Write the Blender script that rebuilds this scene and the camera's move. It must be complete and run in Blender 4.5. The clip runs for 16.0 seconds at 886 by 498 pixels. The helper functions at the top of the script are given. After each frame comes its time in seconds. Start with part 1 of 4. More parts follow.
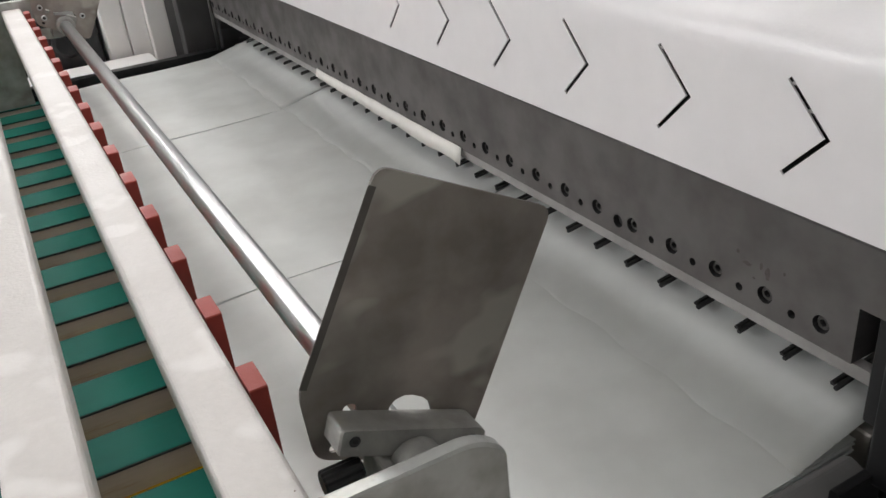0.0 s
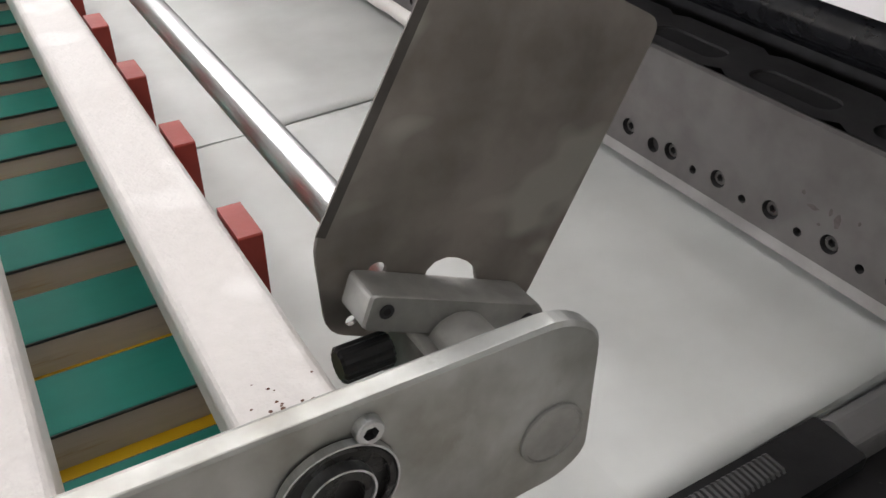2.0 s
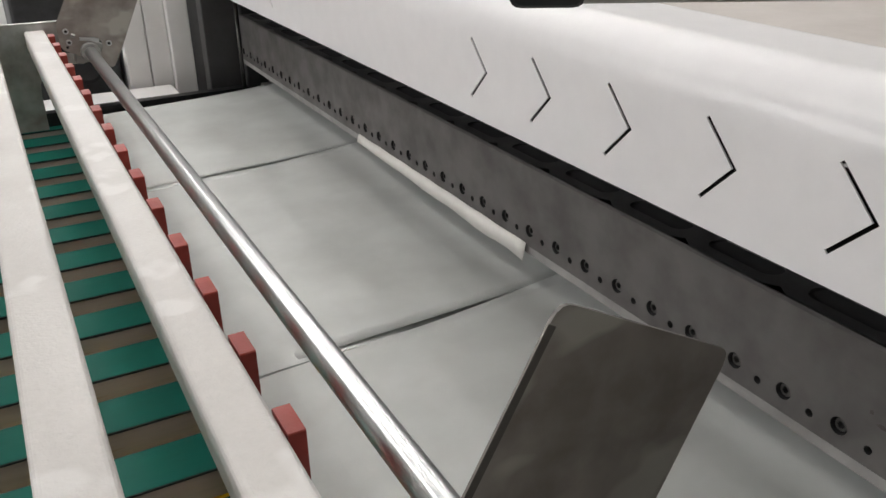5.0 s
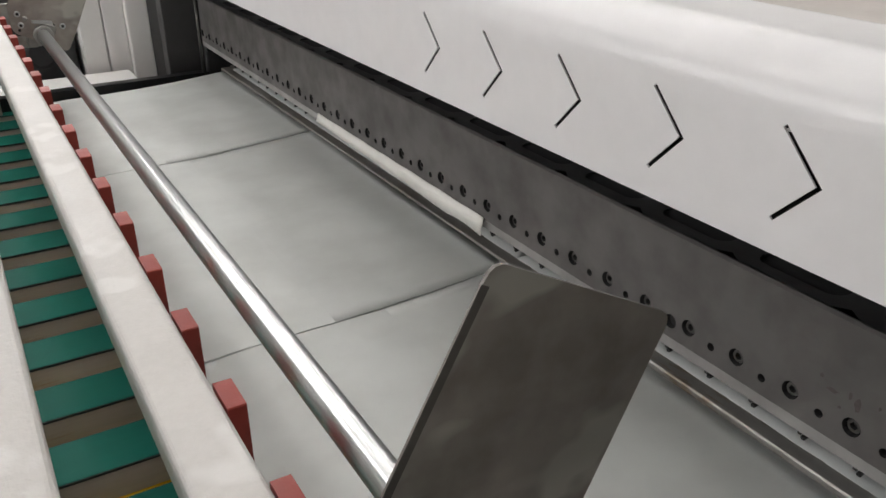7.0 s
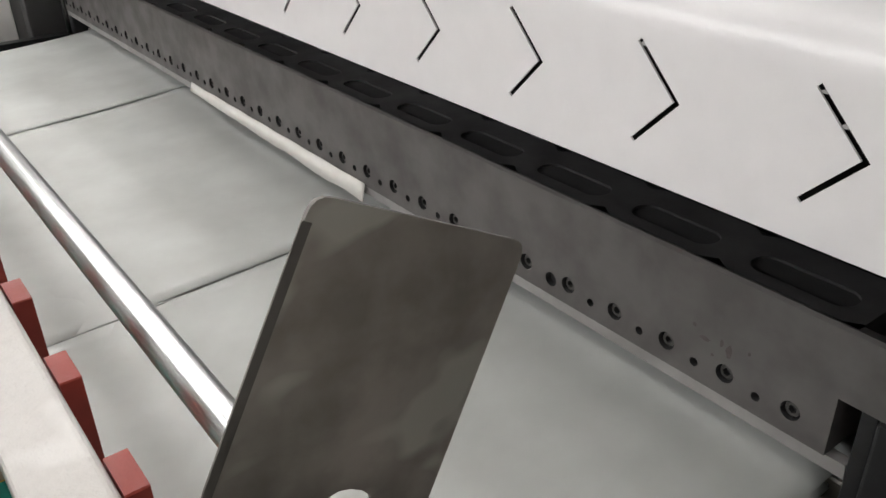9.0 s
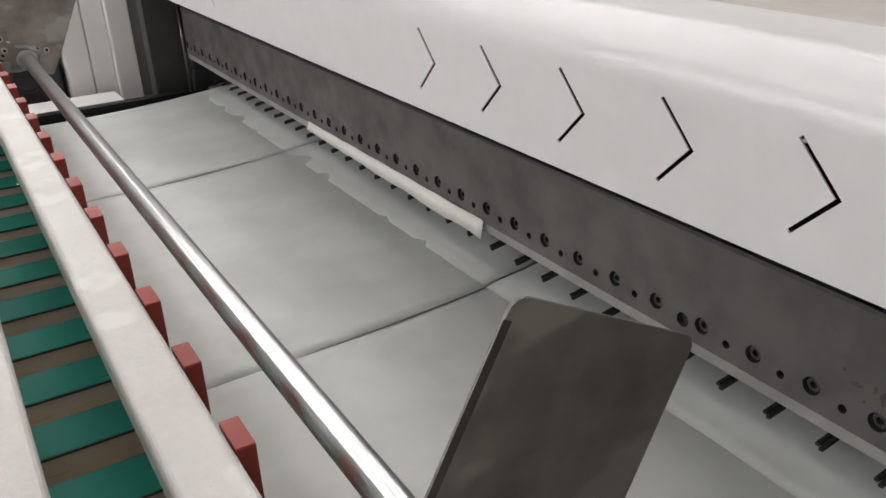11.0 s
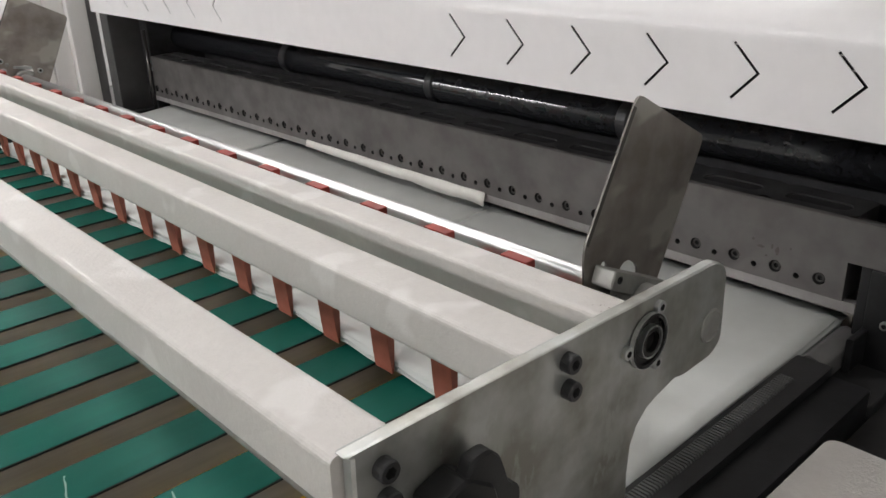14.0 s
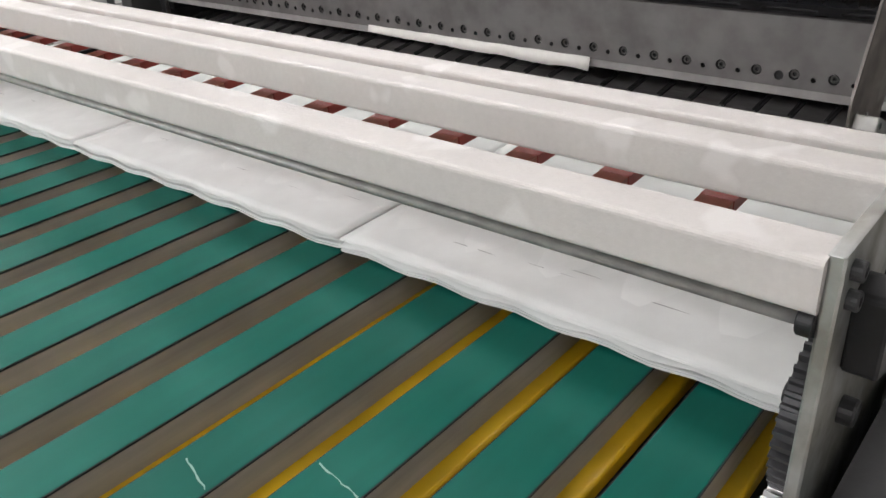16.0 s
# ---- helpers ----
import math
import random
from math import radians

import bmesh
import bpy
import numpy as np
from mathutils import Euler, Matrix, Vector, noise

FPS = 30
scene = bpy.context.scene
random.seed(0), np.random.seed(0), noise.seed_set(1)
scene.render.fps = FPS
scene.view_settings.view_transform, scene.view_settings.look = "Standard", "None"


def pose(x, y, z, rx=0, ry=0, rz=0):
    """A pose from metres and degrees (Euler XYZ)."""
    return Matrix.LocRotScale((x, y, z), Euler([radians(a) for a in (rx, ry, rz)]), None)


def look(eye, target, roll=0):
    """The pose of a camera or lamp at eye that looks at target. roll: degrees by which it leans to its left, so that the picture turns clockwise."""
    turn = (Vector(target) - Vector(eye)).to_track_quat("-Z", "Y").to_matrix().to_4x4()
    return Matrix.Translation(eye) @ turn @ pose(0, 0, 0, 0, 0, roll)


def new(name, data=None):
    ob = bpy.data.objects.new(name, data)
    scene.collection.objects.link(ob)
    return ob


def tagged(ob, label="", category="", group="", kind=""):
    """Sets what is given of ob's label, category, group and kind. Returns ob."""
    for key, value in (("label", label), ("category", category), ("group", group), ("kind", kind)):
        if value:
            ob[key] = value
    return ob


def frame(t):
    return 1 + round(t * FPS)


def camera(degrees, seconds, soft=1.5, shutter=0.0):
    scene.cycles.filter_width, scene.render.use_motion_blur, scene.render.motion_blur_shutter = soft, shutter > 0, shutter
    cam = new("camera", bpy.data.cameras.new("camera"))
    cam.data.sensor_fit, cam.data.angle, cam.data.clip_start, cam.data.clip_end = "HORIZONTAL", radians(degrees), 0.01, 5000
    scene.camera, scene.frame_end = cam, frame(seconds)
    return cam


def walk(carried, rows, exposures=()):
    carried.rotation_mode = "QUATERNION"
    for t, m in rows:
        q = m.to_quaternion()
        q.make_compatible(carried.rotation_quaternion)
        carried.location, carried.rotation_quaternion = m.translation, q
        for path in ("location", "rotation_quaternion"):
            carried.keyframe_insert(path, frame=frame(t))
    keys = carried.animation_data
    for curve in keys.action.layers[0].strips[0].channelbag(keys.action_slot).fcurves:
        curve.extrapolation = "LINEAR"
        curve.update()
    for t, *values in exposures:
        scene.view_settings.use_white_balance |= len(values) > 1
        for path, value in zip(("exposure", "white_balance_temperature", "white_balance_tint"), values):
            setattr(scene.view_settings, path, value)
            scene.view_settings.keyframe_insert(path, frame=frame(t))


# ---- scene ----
PERIOD = 0.7875          # seconds for one stroke of the knife beam
FIRST_TOP = 0.05         # time of its first upper dead point
BELT_Z = -0.200
LENGTH = 0.417           # of a cut sheet
STOP_X = 0.002           # where the sheets come to rest against the red stops

cam = camera(55.83, 16.0, soft=1.5, shutter=0.0)
walk(cam, [
    (0, pose(-0.0803, -0.4176, 0.2976, 61.90, 5.20, -29.20)),
    (0.5, pose(-0.1017, -0.3802, 0.2818, 61.07, 3.93, -28.55)),
    (1, pose(-0.1066, -0.3510, 0.2621, 59.06, 2.76, -29.09)),
    (1.5, pose(-0.0924, -0.3278, 0.2129, 56.18, 1.00, -30.01)),
    (2, pose(-0.0896, -0.3075, 0.2090, 55.01, -0.41, -30.69)),
    (2.5, pose(-0.0948, -0.2932, 0.2551, 57.22, 0.28, -30.17)),
    (3, pose(-0.1106, -0.2927, 0.2924, 60.54, 0.20, -29.18)),
    (3.5, pose(-0.1146, -0.2936, 0.3033, 62.47, 0.64, -28.37)),
    (4, pose(-0.1168, -0.2943, 0.3051, 63.75, 0.67, -28.32)),
    (6.5, pose(-0.1115, -0.2945, 0.3093, 65.03, 0.70, -28.93)),
    (7, pose(-0.1004, -0.3005, 0.2911, 64.14, 0.36, -30.42)),
    (7.5, pose(-0.0716, -0.2996, 0.2781, 62.69, -0.37, -34.15)),
    (8, pose(-0.0532, -0.3029, 0.2572, 61.73, 0.13, -36.53)),
    (8.5, pose(-0.0521, -0.3045, 0.2593, 61.23, 0.48, -37.83)),
    (9, pose(-0.0581, -0.2988, 0.2665, 61.20, 1.13, -37.36)),
    (9.5, pose(-0.0777, -0.2829, 0.2842, 62.40, 1.74, -35.71)),
    (10, pose(-0.0909, -0.2753, 0.2977, 63.45, 2.02, -33.84)),
    (12.5, pose(-0.1401, -0.3339, 0.2880, 65.72, 2.60, -30.78)),
    (12.8, look((-0.179, -0.404, 0.296), (0.713, 1.189, -0.520), -3.7)),
    (13, pose(-0.2205, -0.4417, 0.3000, 65.95, 3.23, -32.22)),
    (13.5, pose(-0.3050, -0.4736, 0.3196, 66.25, 2.48, -36.58)),
    (13.8, look((-0.398, -0.454, 0.312), (0.758, 0.980, -0.468), -2.1)),
    (14, pose(-0.5003, -0.4349, 0.2858, 67.46, 1.82, -43.00)),
    (14.3, look((-0.6105, -0.4210, 0.2850), (0.6615, 0.891, -0.530), -2.3)),
    (14.5, pose(-0.6449, -0.3871, 0.2787, 66.10, 2.23, -46.65)),
    (15, pose(-0.6622, -0.2749, 0.2535, 64.55, 2.58, -48.81)),
    (15.5, pose(-0.7422, -0.2410, 0.2676, 63.09, 3.39, -50.73)),
    (16, pose(-0.7755, -0.2312, 0.2628, 62.48, 2.67, -50.69)),
], exposures=[(0, 0.24, 6420, 11), (1.0, 0.32, 6420, 11), (1.5, 0.52, 6420, 13), (2.5, 0.54, 6450, 13), (3.5, 0.06, 6500, 10), (7.0, 0.04, 6500, 10), (7.5, 0.04, 6500, 10), (8.0, 0.24, 6500, 10), (9.0, 0.36, 6500, 10), (9.5, 0.10, 6500, 10), (10.0, 0.06, 6500, 11), (13.5, 0.06, 6500, 11), (14.5, 0.34, 6450, 11), (15.0, 0.42, 6420, 12), (16, 0.44, 6400, 13)])

# ---- light ----
world = bpy.data.worlds.new("hall_air")
scene.world = world
world.use_nodes = True
world.node_tree.nodes["Background"].inputs[0].default_value = (0.9, 0.95, 1.0, 1)
world.node_tree.nodes["Background"].inputs[1].default_value = 0.12
# rows of tubes hung along the hall: x, y of the middle, z, width, length, watts
TUBES = [(-3.3, 2.1, 1.45, 0.3, 4.6, 76), (-1.6, -2.2, 2.05, 0.5, 2.4, 4), (-1.0, 2.3, 2.05, 0.5, 3.4, 14), (0.0, 2.3, 2.05, 0.6, 3.0, 6), (0.85, 2.0, 2.05, 0.6, 3.6, 11),
         (0.35, 5.0, 2.05, 0.5, 1.6, 22), (2.0, 1.6, 2.05, 0.3, 4.6, 12)]
for tx, ty, tz, wide, length, watts in TUBES:
    lamp_data = bpy.data.lights.new("tube_light", "AREA")
    lamp_data.shape, lamp_data.size, lamp_data.size_y = "RECTANGLE", wide, length
    lamp_data.energy, lamp_data.color = watts, (0.99, 0.985, 1.0)
    lamp = new("tube_light", lamp_data)
    lamp.matrix_world = pose(tx, ty, tz - 0.06) @ pose(0, 0, 0, 0, -35 if tx < -2 else (20 if tx > 1.5 else 0), 0)


# ---- materials ----
def material(name, color, rough=0.5, metal=0.0, grain=0.0, grain_scale=60.0, stain=0.0, stain_scale=6.0,
             bump=0.0, bump_scale=300.0, stretch=(1, 1, 1), spec=0.5, glow=0.0, wear=None, per_piece=0.0, stain_tint=(0.42, 0.40, 0.38)):
    """A procedural surface: base colour with fine grain and broad stains, bump, and worn spots of another colour."""
    m = bpy.data.materials.new(name)
    m.use_nodes = True
    nt = m.node_tree
    b = nt.nodes["Principled BSDF"]
    b.inputs["Roughness"].default_value, b.inputs["Metallic"].default_value = rough, metal
    b.inputs["Specular IOR Level"].default_value = spec
    tc = nt.nodes.new("ShaderNodeTexCoord")
    mp = nt.nodes.new("ShaderNodeMapping")
    mp.inputs["Scale"].default_value = stretch
    nt.links.new(tc.outputs["Object"], mp.inputs["Vector"])

    def noise_of(scale, detail=4.0, rough_=0.6):
        n = nt.nodes.new("ShaderNodeTexNoise")
        n.inputs["Scale"].default_value, n.inputs["Detail"].default_value, n.inputs["Roughness"].default_value = scale, detail, rough_
        nt.links.new(mp.outputs["Vector"], n.inputs["Vector"])
        return n.outputs["Fac"]

    def mixed(fac, a, c):
        x = nt.nodes.new("ShaderNodeMix")
        x.data_type = "RGBA"
        for sock, val in ((x.inputs[0], fac), (x.inputs[6], a), (x.inputs[7], c)):
            if hasattr(val, "links"):
                nt.links.new(val, sock)
            else:
                sock.default_value = val
        return x.outputs[2]

    def ramp(fac, lo, hi):
        r = nt.nodes.new("ShaderNodeMapRange")
        r.inputs["From Min"].default_value, r.inputs["From Max"].default_value = lo, hi
        nt.links.new(fac, r.inputs["Value"])
        return r.outputs["Result"]

    col = (*color, 1)
    dark = tuple(c * (1 - grain) for c in color) + (1,)
    out = mixed(ramp(noise_of(grain_scale), 0.3, 0.7), dark, col) if grain else col
    if stain:
        st = nt.nodes.new("ShaderNodeMix")
        st.data_type, st.blend_type = "RGBA", "MULTIPLY"
        st.inputs[0].default_value = stain
        if hasattr(out, "links"):
            nt.links.new(out, st.inputs[6])
        else:
            st.inputs[6].default_value = out
        n = nt.nodes.new("ShaderNodeTexNoise")
        n.inputs["Scale"].default_value, n.inputs["Detail"].default_value = stain_scale, 5
        nt.links.new(tc.outputs["Object"], n.inputs["Vector"])
        rr = ramp(n.outputs["Fac"], 0.35, 0.62)
        nt.links.new(mixed(rr, (*stain_tint, 1), (1, 1, 1, 1)), st.inputs[7])
        out = st.outputs[2]
        rg = nt.nodes.new("ShaderNodeMapRange")
        rg.inputs["To Min"].default_value, rg.inputs["To Max"].default_value = min(1, rough + 0.12), max(0.03, rough - 0.04)
        nt.links.new(rr, rg.inputs["Value"])
        nt.links.new(rg.outputs["Result"], b.inputs["Roughness"])
    if wear:
        out = mixed(ramp(noise_of(wear[1], *(wear[3:5] or (6.0, 0.7))), wear[2], wear[2] + 0.06), out, (*wear[0], 1))
    if per_piece:
        info = nt.nodes.new("ShaderNodeObjectInfo")
        hv = nt.nodes.new("ShaderNodeHueSaturation")
        rg = nt.nodes.new("ShaderNodeMapRange")
        rg.inputs["To Min"].default_value, rg.inputs["To Max"].default_value = 1 - per_piece, 1 + per_piece
        nt.links.new(info.outputs["Random"], rg.inputs["Value"])
        nt.links.new(rg.outputs["Result"], hv.inputs["Value"])
        nt.links.new(out, hv.inputs["Color"]) if hasattr(out, "links") else None
        if not hasattr(out, "links"):
            hv.inputs["Color"].default_value = out
        out = hv.outputs["Color"]
    if hasattr(out, "links"):
        nt.links.new(out, b.inputs["Base Color"])
    else:
        b.inputs["Base Color"].default_value = out
    if bump:
        bp = nt.nodes.new("ShaderNodeBump")
        bp.inputs["Strength"].default_value, bp.inputs["Distance"].default_value = bump, 0.001
        nt.links.new(noise_of(bump_scale, 2.0, 0.5), bp.inputs["Height"])
        nt.links.new(bp.outputs["Normal"], b.inputs["Normal"])
    if glow:
        b.inputs["Emission Color"].default_value, b.inputs["Emission Strength"].default_value = (1, 0.97, 0.93, 1), glow
    return m


M = {
    "paint": material("white_textured_paint", (0.605, 0.578, 0.550), 0.33, 0, 0.06, 150, 0.08, 12, 0.48, 340, wear=((0.665, 0.642, 0.618), 17, 0.60, 2.0, 0.45)),
    "cover": material("white_powder_coat", (0.79, 0.775, 0.78), 0.28, 0, 0.04, 40, 0, 7, 0.12, 330, spec=0.55),
    "beam": material("ground_steel_beam", (0.205, 0.193, 0.189), 0.46, 0.75, 0.18, 14, 0.36, 20, 0.15, 160, (1, 0.4, 1)),
    "black_steel": material("oiled_black_steel", (0.075, 0.075, 0.078), 0.38, 0.35, 0.4, 40, 0.3, 8, 0.2, 120),
    "black": material("black_plastic", (0.020, 0.020, 0.021), 0.32, 0, 0.3, 80, 0.2, 12, 0.1, 300, spec=0.38),
    # near black: shade painted into holes, slots and sockets; also pan and skirt
    "void": material("recess_shade_and_panels", (0.034, 0.033, 0.034), 0.8, 0, 0.3, 40),
    "blade": material("pale_blade_strip", (0.42, 0.405, 0.395), 0.5, 0.3, 0.12, 40, 0.4, 10, 0.1, 200),
    "rust": material("brown_rust", (0.13, 0.055, 0.030), 0.8, 0, 0.4, 300),
    "oil": material("dried_oil", (0.125, 0.108, 0.100), 0.6, 0.3, 0.4, 200),
    "flake": material("grey_behind_slot", (0.42, 0.41, 0.40), 0.6, 0, 0.1, 60),
    "tape": material("cream_paper_tape", (0.80, 0.78, 0.735), 0.75, 0, 0.06, 60, 0.12, 14, 0.3, 150),
    "bed": material("worn_bed_steel", (0.42, 0.405, 0.385), 0.5, 0.2, 0.30, 25, 0.45, 8, 0.2, 200, (2, 0.4, 1), wear=((0.17, 0.15, 0.13), 14, 0.60)),
    "knife": material("worn_knife_steel", (0.46, 0.445, 0.42), 0.45, 0.4, 0.2, 25, 0.6, 9, 0.15, 200, (2, 0.4, 1), wear=((0.26, 0.215, 0.165), 12, 0.60), stain_tint=(0.52, 0.46, 0.38)),
    "bolt": material("blackened_bolt", (0.125, 0.12, 0.115), 0.30, 0.75, 0.3, 200),
    "plate": material("brushed_stainless_plate", (0.455, 0.414, 0.380), 0.40, 0.85, 0.16, 10, 0.62, 19, 0.10, 70, (1, 1, 1.6), wear=((0.52, 0.50, 0.455), 13, 0.57, 2.0, 0.5)),
    "rod": material("bright_steel_rod", (0.66, 0.67, 0.67), 0.28, 0.92, 0.16, 60, 0, 42, 0.10, 55, (14, 0.06, 14), wear=((0.34, 0.34, 0.335), 40, 0.66)),
    "alu": material("zinc_plated_steel", (0.57, 0.585, 0.565), 0.33, 0.62, 0.22, 30, 0.85, 21, 0.15, 90, (1, 1, 0.45), wear=((0.43, 0.44, 0.41), 16, 0.58), stain_tint=(0.50, 0.46, 0.40)),
    "clamp": material("machined_aluminium", (0.43, 0.427, 0.405), 0.5, 0.45, 0.12, 60, 0.35, 30, 0.2, 220),
    "rib": material("grey_bellows_rib", (0.10, 0.10, 0.10), 0.5, 0, 0.2, 60),
    "post": material("dark_grey_post_paint", (0.070, 0.068, 0.068), 0.6, 0, 0.15, 40, 0.2, 8),
    "grease": material("greasy_black_bearing", (0.024, 0.023, 0.022), 0.28, 0.3, 0.4, 120, 0.3, 60),
    "red": material("brick_red_rubber", (0.33, 0.043, 0.030), 0.34, 0, 0.12, 70, 0.2, 20, 0.15, 300, spec=0.4, per_piece=0.10),
    "red_tip": material("worn_red_rubber", (0.43, 0.135, 0.088), 0.5, 0, 0.2, 70, 0.3, 20, 0.2, 300),
    "shaft": material("polished_black_shaft", (0.030, 0.031, 0.035), 0.10, 0.0, 0.3, 60, 0, 8, 0.02, 200, spec=0.9),
    "crease": material("grey_crease", (0.20, 0.196, 0.19), 0.7, 0, 0.4, 300),
    "peg": material("dark_peg_steel", (0.055, 0.054, 0.053), 0.65, 0.0, 0.3, 60, spec=0.2),
    "deck": material("dark_oiled_deck", (0.085, 0.083, 0.086), 0.48, 0.2, 0.25, 30, 0.35, 14, 0.2, 140),
    "lip": material("folded_edge_shade", (0.17, 0.157, 0.145), 0.42, 0.8, 0.2, 40),
    "belt": material("green_belt", (0.003, 0.122, 0.090), 0.50, 0, 0.12, 30, 0.08, 5, 0.12, 500, (0.3, 2, 1), spec=0.16, per_piece=0.08),
    "belt_edge": material("belt_edge", (0.020, 0.030, 0.030), 0.7),
    "slat": material("grey_steel_slat", (0.52, 0.505, 0.46), 0.5, 0.1, 0.28, 32, 0.35, 5, 0.2, 200, (0.15, 3, 2), wear=((0.38, 0.31, 0.22), 12, 0.66), per_piece=0.12),
    "yellow": material("yellow_painted_frame", (0.80, 0.50, 0.012), 0.4, 0, 0.08, 30, 0.2, 8, 0.1, 200),
    "paper": material("white_board_paper", (0.730, 0.750, 0.730), 0.55, 0, 0.03, 14, 0.22, 7, 0.05, 500, spec=0.3, per_piece=0.02),
    "scratch": material("chalky_scuff", (0.26, 0.43, 0.37), 0.7),
    "wall": material("painted_hall_wall", (0.72, 0.72, 0.70), 0.8, 0, 0.05, 20, 0.15, 2),
    "floor": material("grey_hall_floor", (0.30, 0.295, 0.28), 0.55, 0, 0.2, 15, 0.3, 2, 0.2, 80),
    "roof": material("warm_grey_roof_paint", (0.58, 0.535, 0.50), 0.42, 0, 0.06, 60, 0.25, 6, 0.2, 300),
    "cabinet": material("cream_cabinet_paint", (0.88, 0.86, 0.84), 0.45, 0, 0.03, 40, 0.08, 4, 0.2, 400),
    "grey_frame": material("grey_painted_frame", (0.20, 0.195, 0.195), 0.5, 0, 0.1, 30, 0.25, 6, 0.2, 300),
    "glow": material("lit_tube", (1, 1, 1), 0.5, glow=9.0),
}


# ---- mesh helpers ----
def thing(name, label, category, group="", kind="", at=(0, 0, 0)):
    ob = new(name)
    ob.location = at
    ob.empty_display_size = 0.02
    return tagged(ob, label, category, group, kind)


def part(name, bm, mat, parent=None, label="", smooth=False):
    me = bpy.data.meshes.new(name)
    bmesh.ops.recalc_face_normals(bm, faces=bm.faces)
    bm.to_mesh(me)
    bm.free()
    for p in me.polygons:
        p.use_smooth = smooth
    for mm in (mat if isinstance(mat, (list, tuple)) else [mat]):
        me.materials.append(M[mm])
    ob = new(name, me)
    if parent:
        ob.parent = parent
    return tagged(ob, label)


def twin(name, ob, m, parent, label=""):
    """Another object on the same mesh."""
    o = new(name, ob.data)
    o.parent = parent
    o.matrix_basis = m
    return tagged(o, label)


def rrect(cx, cz, w, h, r, n=4):
    """A rounded rectangle, as a list of points."""
    out = []
    for qx, qz, a0 in ((1, 1, 0), (-1, 1, 90), (-1, -1, 180), (1, -1, 270)):
        for i in range(n + 1):
            a = radians(a0 + 90 * i / n)
            out.append((cx + qx * (w / 2 - r) + r * math.cos(a), cz + qz * (h / 2 - r) + r * math.sin(a)))
    return out


def soft_poly(pts, r, n=4):
    """A polygon with its corners rounded by r."""
    out = []
    k = len(pts)
    for i in range(k):
        p, a, c = Vector(pts[i]), Vector(pts[i - 1]), Vector(pts[(i + 1) % k])
        d1, d2 = (a - p), (c - p)
        q = min(r, d1.length * 0.45, d2.length * 0.45)
        s, e = p + d1.normalized() * q, p + d2.normalized() * q
        for j in range(n + 1):
            u = j / n
            v = s * (1 - u) ** 2 + p * 2 * u * (1 - u) + e * u * u
            out.append((v.x, v.y))
    return out


def put(axis, u, v, w):
    """A point whose coordinate along axis is w and whose other two, in order, are u and v."""
    return {"x": (w, u, v), "y": (u, w, v), "z": (u, v, w)}[axis]


def prism(bm, pts, axis, a, b, mat=0, edge=0.0):
    """The outline pts drawn out along an axis from a to b, its rims chamfered by edge."""
    c = Vector((sum(p[0] for p in pts) / len(pts), sum(p[1] for p in pts) / len(pts)))

    def ring(w, inset):
        out = []
        for p in pts:
            d = Vector(p) - c
            q = c + d * (1 - inset / max(d.length, 1e-6))
            out.append(bm.verts.new(put(axis, q.x, q.y, w)))
        return out
    sgn = 1 if b > a else -1
    rings = [ring(a, edge), ring(a + sgn * edge, 0), ring(b - sgn * edge, 0), ring(b, edge)] if edge else [ring(a, 0), ring(b, 0)]
    fs = [bm.faces.new(rings[0]), bm.faces.new(rings[-1])]
    for r0, r1 in zip(rings, rings[1:]):
        for i in range(len(pts)):
            j = (i + 1) % len(pts)
            fs.append(bm.faces.new((r0[i], r0[j], r1[j], r1[i])))
    for f in fs:
        f.material_index = mat
    return bm


def circle(cx, cz, r, n=20, a0=0.0):
    return [(cx + r * math.cos(a0 + 2 * math.pi * i / n), cz + r * math.sin(a0 + 2 * math.pi * i / n)) for i in range(n)]


def block(bm, x0, x1, y0, y1, z0, z1, r=0.0, mat=0):
    """A box whose upright edges are rounded by r and whose rims are chamfered."""
    w, d = x1 - x0, y1 - y0
    e = min(r, (z1 - z0) * 0.3)
    pts = rrect((x0 + x1) / 2, (y0 + y1) / 2, w, d, min(r, w * 0.4, d * 0.4), 3) if r else [(x0, y0), (x1, y0), (x1, y1), (x0, y1)]
    return prism(bm, pts, "z", z0, z1, mat, e * 0.5 if r else 0)


def lathe(bm, profile, axis, cu, cv, n=24, mat=0):
    """A turned form: profile of (radius, place along the axis), closed at both ends."""
    rings = [[bm.verts.new(put(axis, cu + r * math.cos(2 * math.pi * i / n), cv + r * math.sin(2 * math.pi * i / n), w)) for i in range(n)] for r, w in profile]
    fs = [bm.faces.new(rings[0]), bm.faces.new(rings[-1])]
    for a, b in zip(rings, rings[1:]):
        for i in range(n):
            j = (i + 1) % n
            fs.append(bm.faces.new((a[i], a[j], b[j], b[i])))
    for f in fs:
        f.material_index = mat
    return bm


